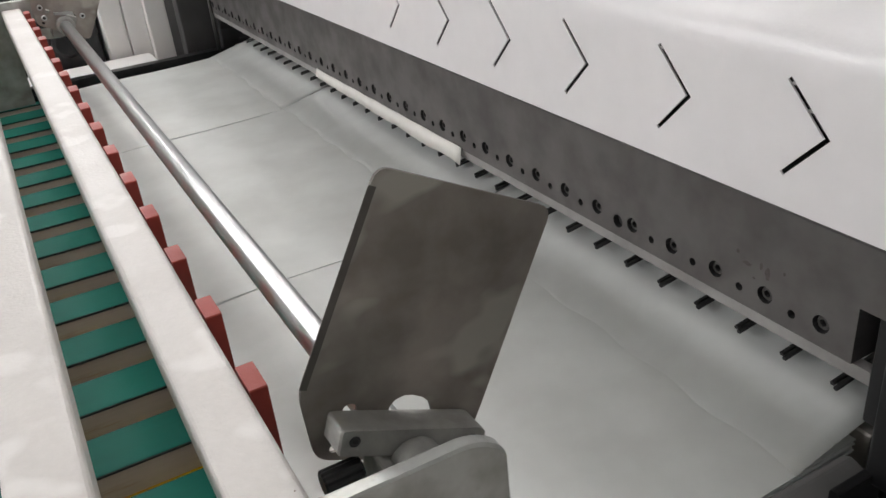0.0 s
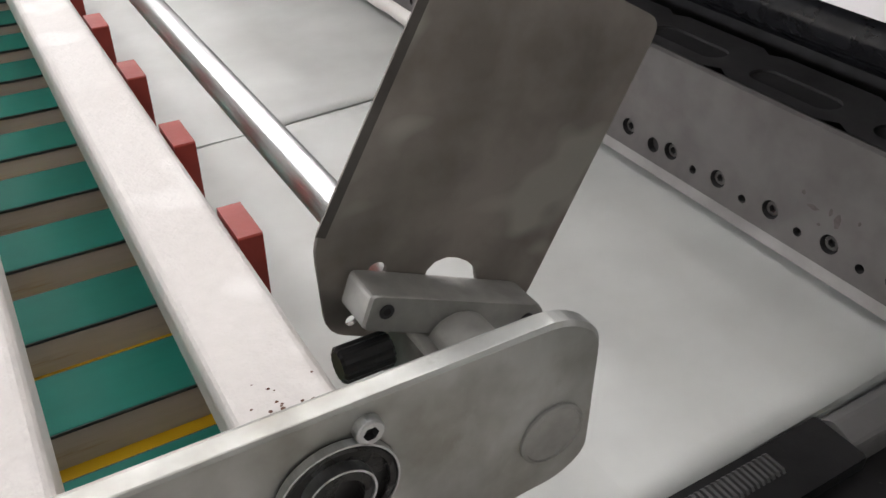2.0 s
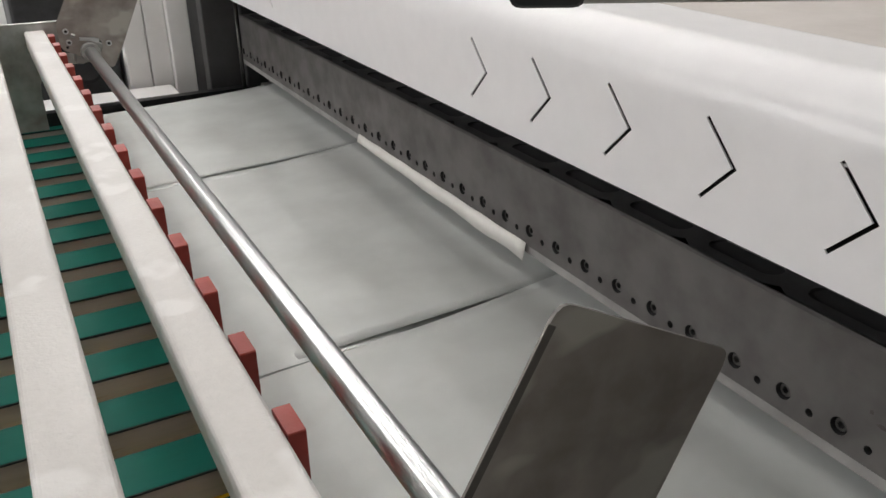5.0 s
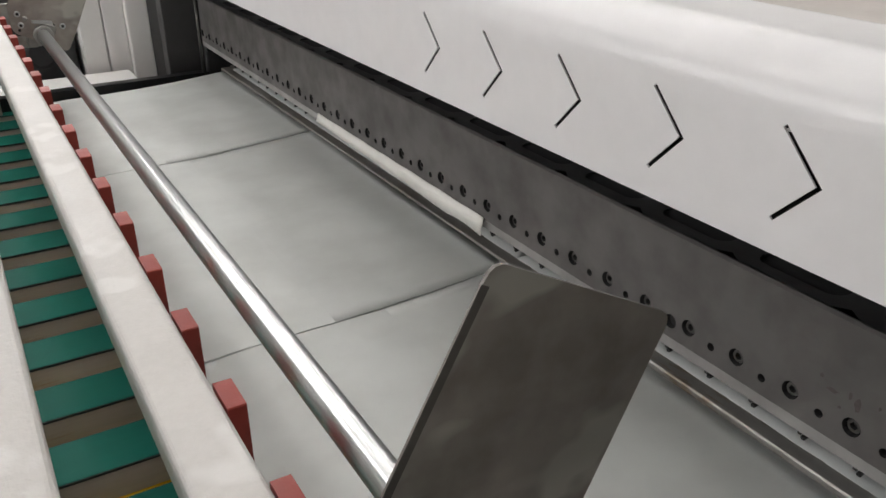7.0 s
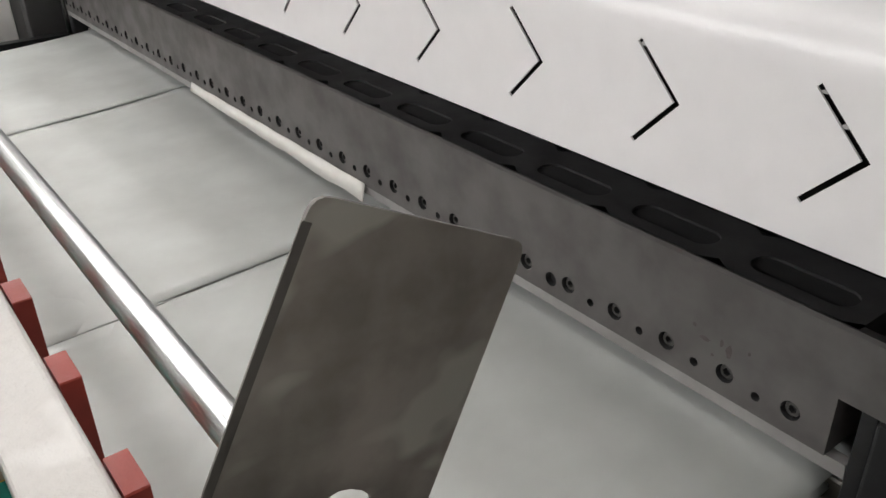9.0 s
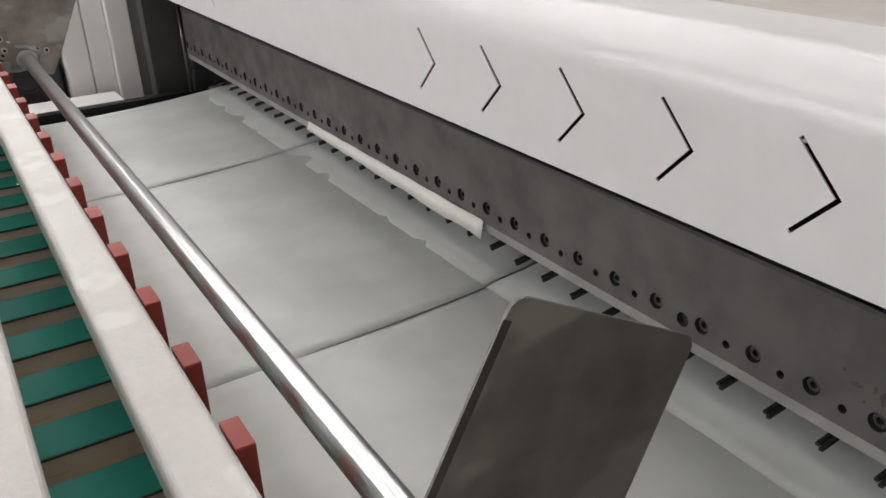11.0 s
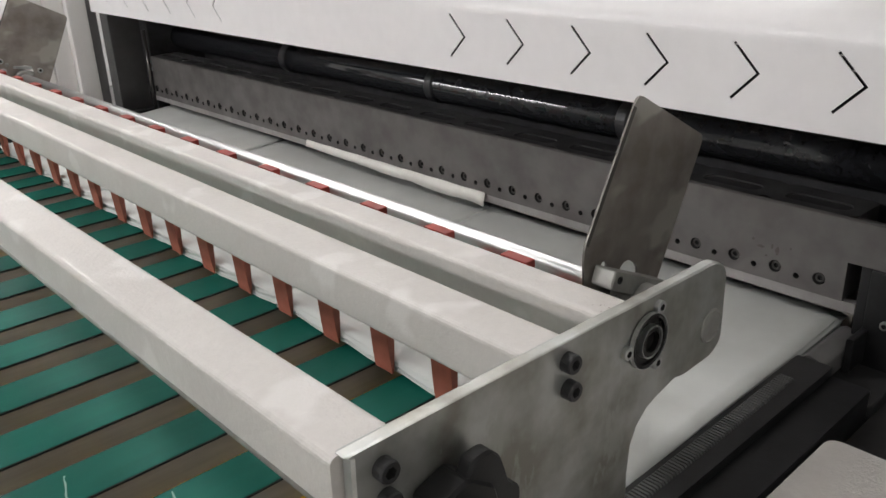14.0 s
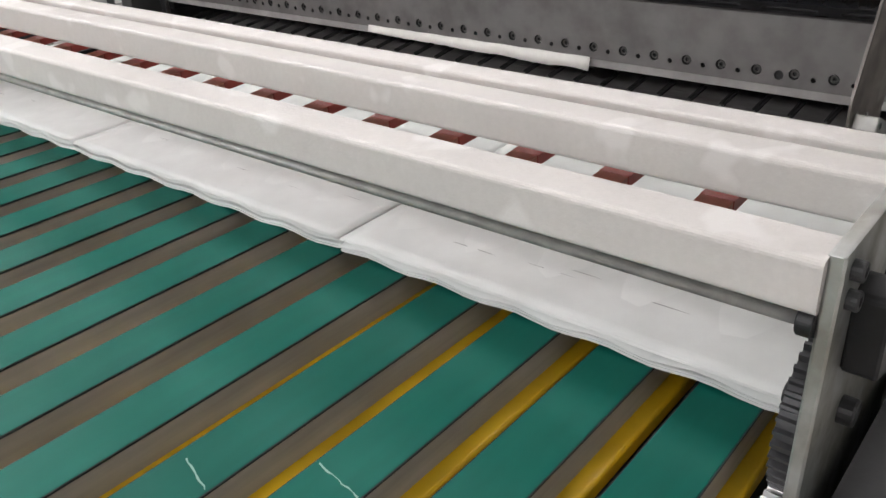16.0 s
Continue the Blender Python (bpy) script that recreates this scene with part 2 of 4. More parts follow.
def holed(bm, axis, w, u0, u1, v0, v1, cu, cv, r, depth, n=16, oval=0.0):
    """A flat cell with a round (or oval) blind hole sunk into it by depth along the axis."""
    inner, outer = [], []
    for i in range(n):
        a = 2 * math.pi * (i + 0.5) / n
        c, s = math.cos(a), math.sin(a)
        inner.append((cu + r * c + (oval if c > 0 else -oval), cv + r * s))
        k = min(((u1 - cu) if c > 0 else (cu - u0)) / max(abs(c), 1e-6), ((v1 - cv) if s > 0 else (cv - v0)) / max(abs(s), 1e-6))
        outer.append((cu + k * c, cv + k * s))
    vi = [bm.verts.new(put(axis, *p, w)) for p in inner]
    vd = [bm.verts.new(put(axis, *p, w + depth)) for p in inner]
    vo = [bm.verts.new(put(axis, *p, w)) for p in outer]
    for i in range(n):
        j = (i + 1) % n
        bm.faces.new((vi[i], vi[j], vo[j], vo[i]))
        # walls and floor in material 1, which carries the shade of the hole
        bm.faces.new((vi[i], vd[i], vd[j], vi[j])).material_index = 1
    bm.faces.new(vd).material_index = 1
    corners = [(u1, v1), (u0, v1), (u0, v0), (u1, v0)]
    for cu_, cv_ in corners:
        # the corner lies between the two rays that enclose its direction
        best = int((math.atan2(cv_ - cv, cu_ - cu) % (2 * math.pi)) / (2 * math.pi) * n - 0.5 + n) % n
        vc = bm.verts.new(put(axis, cu_, cv_, w))
        bm.faces.new((vo[best], vo[(best + 1) % n], vc))
    return bm


def holed_plate(outline, holes, th, axis="y"):
    """A flat plate across the axis with openings through it."""
    bm = bmesh.new()
    for loop in [outline] + holes:
        vs = [bm.verts.new(put(axis, p[0], p[1], 0)) for p in loop]
        for a, b in zip(vs, vs[1:] + vs[:1]):
            bm.edges.new((a, b))
    bmesh.ops.triangle_fill(bm, use_beauty=True, edges=bm.edges[:])
    side = bmesh.ops.extrude_face_region(bm, geom=bm.faces[:])
    bmesh.ops.translate(bm, vec=put(axis, 0, 0, th), verts=[v for v in side["geom"] if isinstance(v, bmesh.types.BMVert)])
    return bm


def hex_bolt(name, parent, m, mats="bolt", r=0.0075, h=0.0075, socket=True):
    """A bolt head with a hexagonal socket, its axis along the local z, foot at z 0."""
    bm = bmesh.new()
    n = 18

    def ring(radius, z, count=n):
        return [bm.verts.new((radius * math.cos(2 * math.pi * q / count), radius * math.sin(2 * math.pi * q / count), z)) for q in range(count)]
    rings = [ring(r, 0), ring(r, h * 0.85), ring(r * 0.9, h), ring(r * 0.62, h)]
    bm.faces.new(rings[0])
    for a, b in zip(rings, rings[1:]):
        for q in range(n):
            bm.faces.new((a[q], a[(q + 1) % n], b[(q + 1) % n], b[q]))
    rim = rings[-1]
    if socket:
        top, low = ring(r * 0.56, h, 6), ring(r * 0.54, h * 0.30, 6)
        for q in range(6):
            w = (q + 1) % 6
            bm.faces.new((rim[3 * q], rim[3 * q + 1], rim[3 * q + 2], rim[(3 * q + 3) % n], top[w], top[q]))
            bm.faces.new((top[q], top[w], low[w], low[q])).material_index = 1
        bm.faces.new(low).material_index = 1
    else:
        bm.faces.new(rim)
    ob = part(name, bm, [mats, "void"], parent, smooth=False)
    ob.matrix_basis = m
    return ob


# ---- the hall ----
FLOOR = -0.95


def hall():
    def slab(name, x0, x1, y0, y1, z0, z1, mat, label, cat):
        bm = bmesh.new()
        block(bm, x0, x1, y0, y1, z0, z1)
        tagged(part(name, bm, mat), label, cat, kind="structure")
    slab("floor", -3.6, 3.6, -3.6, 6.1, FLOOR - 0.1, FLOOR, "floor", "grey coated concrete floor of the factory hall", "floor")
    slab("ceiling", -3.6, 3.6, -3.6, 6.1, 2.3, 2.4, "wall", "plain pale ceiling over the machine", "ceiling")
    slab("wall_west", -3.7, -3.6, -3.7, 6.2, FLOOR, 2.3, "wall", "plain pale painted hall wall", "wall")
    slab("wall_east", 3.6, 3.7, -3.7, 6.2, FLOOR, 2.3, "wall", "plain pale painted hall wall", "wall")
    slab("wall_south", -3.6, 3.6, -3.7, -3.6, FLOOR, 2.3, "wall", "plain pale painted hall wall", "wall")
    slab("wall_north", -3.6, 3.6, 6.1, 6.2, FLOOR, 2.3, "wall", "plain pale painted hall wall", "wall")
    for x, y, z, wide, length, watts in TUBES:
        t = thing("ceiling_light", "white ceiling batten with two long rows of lit tubes", "lamp", "lamps of the hall", at=(x, y, z))
        half = length / 2 + 0.05
        bm = bmesh.new()
        block(bm, -wide / 2 - 0.02, wide / 2 + 0.02, -half, half, 0.0, 0.05, 0.01)
        part("housing", bm, "cabinet", t)
        for dy in (-half * 0.6, half * 0.6):
            bm = bmesh.new()
            block(bm, -0.01, 0.01, dy - 0.01, dy + 0.01, 0.05, 2.3 - z, 0.002)
            part("hanger", bm, "cabinet", t)
        for dx in (-wide / 4, wide / 4):
            bm = bmesh.new()
            lathe(bm, [(0.013, -length / 2), (0.013, length / 2)], "y", dx, -0.02, 12)
            part("tube", bm, "glow", t, "lit white tube", True)


# ---- the belt conveyor under the sheets ----
BELT_PITCH, BELT_WIDTH = 0.1022, 0.0600
BELT_Y0 = -0.0655           # near edge of the first belt
BELTS = 17
BELT_X0, BELT_X1 = -1.9, 0.37


def conveyor():
    t = thing("belt_conveyor", "conveyor of narrow green belts over a yellow frame", "conveyor")
    bm = bmesh.new()
    block(bm, BELT_X0, BELT_X1 + 0.05, BELT_Y0 - 0.048, BELT_Y0 - 0.028, -0.42, -0.255, 0.004)
    part("side_beam", bm, "cabinet", t)
    bm = bmesh.new()
    block(bm, BELT_X0, BELT_X1 + 0.05, 1.70, 1.75, -0.42, -0.235, 0.004)
    part("side_beam", bm, "black_steel", t)
    channel = yellow = None
    for i in range(BELTS):
        y = BELT_Y0 + i * BELT_PITCH
        if channel is None:
            bm = bmesh.new()
            prism(bm, [(0.0012, -0.030), (0.0012, -0.0012), (BELT_WIDTH - 0.0012, -0.0012), (BELT_WIDTH - 0.0012, -0.030), (BELT_WIDTH - 0.004, -0.030), (BELT_WIDTH - 0.004, -0.005), (0.004, -0.005), (0.004, -0.030)], "x", BELT_X0, BELT_X1)
            channel = part("slide_channel", bm, "slat", t)
            bm = bmesh.new()
            prism(bm, rrect(0.0175, -0.0398, 0.067, 0.019, 0.004, 4), "x", BELT_X0, BELT_X1)
            yellow = part("yellow_rail", bm, "yellow", t)
            channel.location = yellow.location = (0, y, BELT_Z - 0.003)
        else:
            twin("slide_channel", channel, pose(0, y, BELT_Z - 0.003), t)
            twin("yellow_rail", yellow, pose(0, y, BELT_Z - 0.003), t)
    for x in (-1.75, 0.2):
        bm = bmesh.new()
        block(bm, x - 0.04, x + 0.04, -0.14, 1.75, -0.40, -0.32, 0.004)
        part("cross_beam", bm, "black_steel", t)
        for y in (-0.11, 1.72):
            bm = bmesh.new()
            block(bm, x - 0.04, x + 0.04, y - 0.03, y + 0.03, FLOOR, -0.40, 0.004)
            part("leg", bm, "black_steel", t)
    bm = bmesh.new()
    block(bm, BELT_X0, BELT_X1, -0.10, 1.70, -0.345, -0.335)
    part("pan", bm, "void", t, "dark tray under the belts")


# belt number, place on it, and the run of each chalky scuff
SCUFFS = [(3, -0.3340, 0.0465, -0.0120, -0.0440), (2, -0.2720, 0.0550, -0.0080, -0.0530), (2, -0.3120, 0.0190, 0.0020, 0.0180), (6, -0.42, 0.05, 0.010, -0.035), (4, -0.60, 0.05, 0.02, -0.03)]


def belts():
    """Each belt is long enough to travel with the pile."""
    made = []
    bm = bmesh.new()
    prism(bm, rrect(BELT_WIDTH / 2, -0.0015, BELT_WIDTH - 0.0018, 0.003, 0.0008, 2), "x", BELT_X0, BELT_X1)
    base = rim = None
    for i in range(BELTS):
        y = BELT_Y0 + i * BELT_PITCH
        if base is None:
            base = tagged(part("conveyor_belt", bm, "belt"), "flat green conveyor belt with a smooth worn top", "belt", "belts of the conveyor")
            ob = base
        else:
            ob = tagged(new("conveyor_belt", base.data), "flat green conveyor belt with a smooth worn top", "belt", "belts of the conveyor")
        ob.location = (0, y, BELT_Z)
        made.append(ob)
        for side in (0.0, BELT_WIDTH - 0.0009):
            if rim is None:
                bm2 = bmesh.new()
                block(bm2, BELT_X0, BELT_X1, 0.0, 0.0009, -0.0029, -0.0004)
                rim = part("cut_edge", bm2, "belt_edge", ob, "dark cut edge of the belt")
                rim.location = (0, side, 0)
            else:
                twin("cut_edge", rim, pose(0, side, 0), ob, "dark cut edge of the belt")
        for bi, x0, y0, dx, dy in SCUFFS:
            if bi != i:
                continue
            bm2 = bmesh.new()
            rnd = random.Random(int(x0 * 1000))
            pts, wid = [], []
            for k in range(9):
                u = k / 8
                pts.append((dx * u + rnd.uniform(-0.0008, 0.0008), dy * u + rnd.uniform(-0.0006, 0.0006)))
                wid.append(rnd.uniform(0.0002, 0.0012))
            va = [bm2.verts.new((p[0] - w, p[1], 0.0)) for p, w in zip(pts, wid)]
            vb = [bm2.verts.new((p[0] + w, p[1], 0.0)) for p, w in zip(pts, wid)]
            for k in range(8):
                bm2.faces.new((va[k], va[k + 1], vb[k + 1], vb[k]))
            sc = part("scuff", bm2, "scratch", ob, "chalky white scuff")
            sc.location = (x0, y0, 0.0005)
    return made


# ---- paper ----
SEAMS = [(-0.108, 0.4447), (0.4469, 1.0589), (1.0611, 1.565)]


def sheet_mesh(width, thick, joined=0.0, ruffle=0.0022, droop=0.0, reach=0.12):
    """A sheet with x from 0, its front edge, to LENGTH; it sags a little between the belts and rises to the knife."""
    bm = bmesh.new()
    nx, ny = 26, max(12, int(width / 0.0205))

    def lay(z):
        rows = []
        for i in range(nx + 1):
            x = LENGTH * i / nx
            row = []
            for j in range(ny + 1):
                closed = 0.0016 * min(1.0, max(0.0, (x - 0.22) / 0.14)) * joined
                y = -closed + (width + 2 * closed) * j / ny
                lift = 0.008 * max(0.0, (x - 0.20) / 0.21) ** 1.6
                wave = ruffle * math.sin(2 * math.pi * (y + 0.03) / BELT_PITCH) * max(0.0, 1 - x / reach)
                swell = 0.0006 * math.sin(15 * x + 5 * y + 9 * width) * math.sin(11 * y + 4 * x) * min(1.0, x / 0.10)
                row.append(bm.verts.new((x, y, z + lift + wave + swell - droop * max(0.0, 1 - x / 0.13) ** 2)))
            rows.append(row)
        return rows
    lo, hi = lay(0), lay(thick * 0.9)
    for g, flip in ((lo, True), (hi, False)):
        for i in range(nx):
            for j in range(ny):
                q = (g[i][j], g[i + 1][j], g[i + 1][j + 1], g[i][j + 1])
                bm.faces.new(q[::-1] if flip else q)
    rim = [(i, 0) for i in range(nx)] + [(nx, j) for j in range(ny)] + [(i, ny) for i in range(nx, 0, -1)] + [(0, j) for j in range(ny, 0, -1)]
    for (a, b), (c, d) in zip(rim, rim[1:] + rim[:1]):
        bm.faces.new((lo[a][b], lo[c][d], hi[c][d], hi[a][b]))
    return bm


SHEET_T = 0.0003
PILE_LAYERS = 12
PILE_T = 0.0012
CYCLES = 18
WAVY_FROM = 15
PILE_TOP = BELT_Z + 0.003 + PILE_LAYERS * PILE_T


def paper():
    piles, sheets = [], []
    for n, (y0, y1) in enumerate(SEAMS):
        p = thing("paper_pile", "low pile of cut white paper sheets lying on the belts", "paper pile", "piles of paper")
        jog = random.Random(n)
        for k in range(PILE_LAYERS):
            layer = part("layer", sheet_mesh(y1 - y0, PILE_T, droop=0.00075 * k), "paper", p)
            layer.matrix_basis = pose(jog.uniform(-0.0012, 0.0012), jog.uniform(-0.0012, 0.0012), k * PILE_T, 0, 0, jog.uniform(-0.05, 0.05))
        p.location = (STOP_X, y0, BELT_Z + 0.0025)
        piles.append(p)
        # the last ones have taken on the waves of the pile, the others are still flat
        shapes = {}
        for k in range(CYCLES):
            wavy = k >= WAVY_FROM
            if wavy not in shapes:
                bm = sheet_mesh(y1 - y0, SHEET_T, 1.0, 0.0030, 0.0090, 0.26) if wavy else sheet_mesh(y1 - y0, SHEET_T, 1.0, 0.0006, 0.0012)
                ob = part("paper_sheet", bm, "paper", smooth=True)
                shapes[wavy] = ob.data
            else:
                ob = new("paper_sheet", shapes[wavy])
            tagged(ob, "thin white paper sheet just cut by the knife", "paper sheet", "cut sheets")
            sheets.append((n, k, ob))
    # grey rub marks near the front edge of the uppermost sheets
    rub = random.Random(21)
    for n, k, ob in sheets:
        if k != CYCLES - 1:
            continue
        width = SEAMS[n][1] - SEAMS[n][0]
        for g in range(int(width / 0.104)):
            for q in range(rub.randint(1, 4)):
                y, x, run = 0.035 + g * 0.104 + rub.uniform(0, 0.03), rub.uniform(0.025, 0.090), rub.uniform(0.015, 0.065)
                bm = bmesh.new()
                w = rub.uniform(0.0003, 0.0008)
                bm.faces.new([bm.verts.new(p) for p in ((-w * 0.2, 0, 0), (-w, run * 0.5, 0), (-w * 0.3, run, 0), (w * 0.3, run, 0), (w, run * 0.5, 0), (w * 0.2, 0, 0))])
                mark = part("rub_mark", bm, "crease", ob, "thin grey rub mark")
                mark.location = (x, y, SHEET_T + 0.0012 - 0.0090 * max(0.0, 1 - x / 0.13) ** 2)
    return piles, sheets


# ---- the knife press ----
BEAM_X = 0.385
BEAM_Y0, BEAM_Y1 = -0.116, 1.585
BOLT_Y0, BOLT_PITCH, BOLTS = -0.0878, 0.0520, 33


def knife_beam():
    """Its origin is level with the bolt row."""
    t = thing("knife_beam", "heavy ground steel knife beam with a row of sunk bolts", "knife beam", at=(BEAM_X, 0, -0.084))
    bm = bmesh.new()
    # front face in cells, each with its hole, the inside coloured dark as shade
    half = BOLT_PITCH / 2
    y = BOLT_Y0 - half / 2
    z0, z1 = -0.019, 0.0135
    extra = BOLT_Y0 + 4 * BOLT_PITCH + 0.0205
    for i in range(BOLTS):
        yb = BOLT_Y0 + i * BOLT_PITCH
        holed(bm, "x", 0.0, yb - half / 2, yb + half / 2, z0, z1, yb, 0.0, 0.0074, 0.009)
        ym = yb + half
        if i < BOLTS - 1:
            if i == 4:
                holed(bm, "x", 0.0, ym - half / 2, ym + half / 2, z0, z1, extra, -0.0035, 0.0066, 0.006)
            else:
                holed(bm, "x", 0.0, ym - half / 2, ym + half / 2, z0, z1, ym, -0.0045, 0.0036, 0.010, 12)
    ya, yb = BOLT_Y0 - half / 2, BOLT_Y0 + (BOLTS - 1) * BOLT_PITCH + half / 2

    def quad(*ps, mat=0):
        f = bm.faces.new([bm.verts.new(p) for p in ps])
        f.material_index = mat
    zt = 0.0785
    e = 0.0022
    quad((0, BEAM_Y0, z0), (0, ya, z0), (0, ya, z1), (0, BEAM_Y0, z1))
    quad((0, yb, z0), (0, BEAM_Y1, z0), (0, BEAM_Y1, z1), (0, yb, z1))
    # past the notch at the near end the upper half runs on, over a black guide shoe
    ye, zn, deep = -0.228, 0.0280, 0.009
    quad((0, BEAM_Y0, z1), (0, BEAM_Y1, z1), (0, BEAM_Y1, zn), (0, BEAM_Y0, zn))
    quad((0, ye, zn), (0, BEAM_Y1, zn), (0, BEAM_Y1, zt - e), (0, ye, zt - e))
    quad((0, ye, zt - e), (0, BEAM_Y1, zt - e), (e, BEAM_Y1, zt), (e, ye, zt))
    quad((e, ye, zt), (e, BEAM_Y1, zt), (0.004, BEAM_Y1, zt), (0.004, ye, zt))
    quad((0.004, ye, zt), (0.004, BEAM_Y0, zt), (deep, BEAM_Y0, zt), (deep, ye, zt))
    quad((0, ye, zn), (deep, ye, zn), (deep, BEAM_Y0, zn), (0, BEAM_Y0, zn))
    quad((0, ye, zn), (0, ye, zt - e), (e, ye, zt), (deep, ye, zt), (deep, ye, zn))
    quad((deep, ye, zn), (deep, ye, zt), (deep, BEAM_Y0, zt), (deep, BEAM_Y0, zn))
    quad((0.066, BEAM_Y0, zt), (0.066, BEAM_Y1, zt), (0.066, BEAM_Y1, z0), (0.066, BEAM_Y0, z0))
    quad((0, BEAM_Y0, z0), (0, BEAM_Y1, z0), (0.066, BEAM_Y1, z0), (0.066, BEAM_Y0, z0))
    for yy in (BEAM_Y0, BEAM_Y1):
        quad((0, yy, z0), (0.066, yy, z0), (0.066, yy, zt), (e, yy, zt), (0, yy, zt - e))
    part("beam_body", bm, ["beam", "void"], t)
    # dried splashes of oil between the near bolts
    spot = random.Random(31)
    for y, z, w, h in ((-0.006, 0.027, 0.0022, 0.0022), (-0.016, 0.020, 0.0060, 0.0020), (-0.030, 0.023, 0.0020, 0.0030), (-0.037, 0.019, 0.0032, 0.0060), (-0.024, 0.010, 0.0018, 0.0014), (-0.052, 0.026, 0.0014, 0.0018)):
        bm = bmesh.new()
        ring = [(y + w * math.cos(a) * spot.uniform(0.6, 1.1), z + h * math.sin(a) * spot.uniform(0.6, 1.1)) for a in [2 * math.pi * q / 11 for q in range(11)]]
        bm.faces.new([bm.verts.new((-0.0003, *p)) for p in ring])
        part("oil_stain", bm, "oil", t, "dark dried splash of oil")
    bm = bmesh.new()
    block(bm, -0.004, 0.0085, -0.2250, -0.1425, -0.105, 0.0275, 0.003)
    block(bm, 0.001, 0.0085, -0.1420, -0.1310, -0.060, 0.0275, 0.001)
    shoe = part("guide_shoe", bm, "black", t, "black guide shoe below the beam end")
    hex_bolt("screw", shoe, pose(-0.004, -0.166, -0.030, 0, -90, 0), "rod", 0.005, 0.004)
    # top deck with shallow oval slots, the shade inside put into their colour
    bm = bmesh.new()
    n = 16
    step = (BEAM_Y1 - BEAM_Y0) / n
    for i in range(n):
        a = BEAM_Y0 + i * step
        inner = [(0.030 + 0.013 * math.cos(u), a + step / 2 + 0.026 * (1 if math.sin(u) > 0 else -1) + 0.012 * math.sin(u)) for u in [2 * math.pi * (q + 0.5) / 16 for q in range(16)]]
        outer = []
        for q in range(16):
            u = 2 * math.pi * (q + 0.5) / 16
            outer.append((0.0375 + 0.0335 * max(-1, min(1, 1.4 * math.cos(u))), a + step / 2 + step / 2 * max(-1, min(1, 1.4 * math.sin(u)))))
        vi = [bm.verts.new((p[0], p[1], zt + 0.0003)) for p in inner]
        vd = [bm.verts.new((p[0], p[1], zt - 0.0018)) for p in inner]
        vo = [bm.verts.new((p[0], p[1], zt + 0.0003)) for p in outer]
        for q in range(16):
            w = (q + 1) % 16
            bm.faces.new((vi[q], vi[w], vo[w], vo[q]))
            bm.faces.new((vi[q], vd[q], vd[w], vi[w])).material_index = 1
        bm.faces.new(vd).material_index = 1
    part("top_deck", bm, ["deck", "void"], t, "oiled black top with oval slots")
    bm = bmesh.new()
    prism(bm, [(0.004, -0.0322), (0.012, -0.0322), (0.012, -0.0192), (0.002, -0.0192)], "y", BEAM_Y0 - 0.014, BEAM_Y1 + 0.014)
    part("blade", bm, "blade", t, "pale ground blade strip")
    for i in range(BOLTS):
        m = pose(0.0088, BOLT_Y0 + i * BOLT_PITCH, 0.0, 0, -90, 0)
        if i == 0:
            head = hex_bolt("bolt", t, m, r=0.0058, h=0.0060)
        else:
            twin("bolt", head, m @ pose(0, 0, 0, 0, 0, 17 * i % 60), t)
    # strip of tape stuck along the blade
    bm = bmesh.new()
    rnd = random.Random(5)
    k = 40
    top, bot = [], []
    for i in range(k + 1):
        y = 0.437 + (0.925 - 0.437) * i / k
        dip = 0.0020 * math.sin(i * 0.55) * (1 - i / k) + rnd.uniform(-0.0006, 0.0006)
        top.append((y, -0.0165 + 0.0004 * math.sin(i)))
        bot.append((y, -0.0385 + dip + 0.009 * (i / k)))
    va = [[bm.verts.new((x, y, z)) for y, z in top] for x in (-0.0015, -0.0008)]
    vb = [[bm.verts.new((x - 0.004, y, z)) for y, z in bot] for x in (-0.0015, -0.0008)]
    for s in (0, 1):
        for i in range(k):
            bm.faces.new((va[s][i], va[s][i + 1], vb[s][i + 1], vb[s][i]))
    for i in range(k):
        bm.faces.new((vb[0][i], vb[0][i + 1], vb[1][i + 1], vb[1][i]))
        bm.faces.new((va[0][i], va[0][i + 1], va[1][i + 1], va[1][i]))
    for i in (0, k):
        bm.faces.new((va[0][i], va[1][i], vb[1][i], vb[0][i]))
    part("tape_strip", bm, "tape", t, "cream paper strip taped along the blade", True)
    return t


CHEVRONS = [-0.138 + 0.1048 * i for i in range(6)]
MID_Y = 0.7285


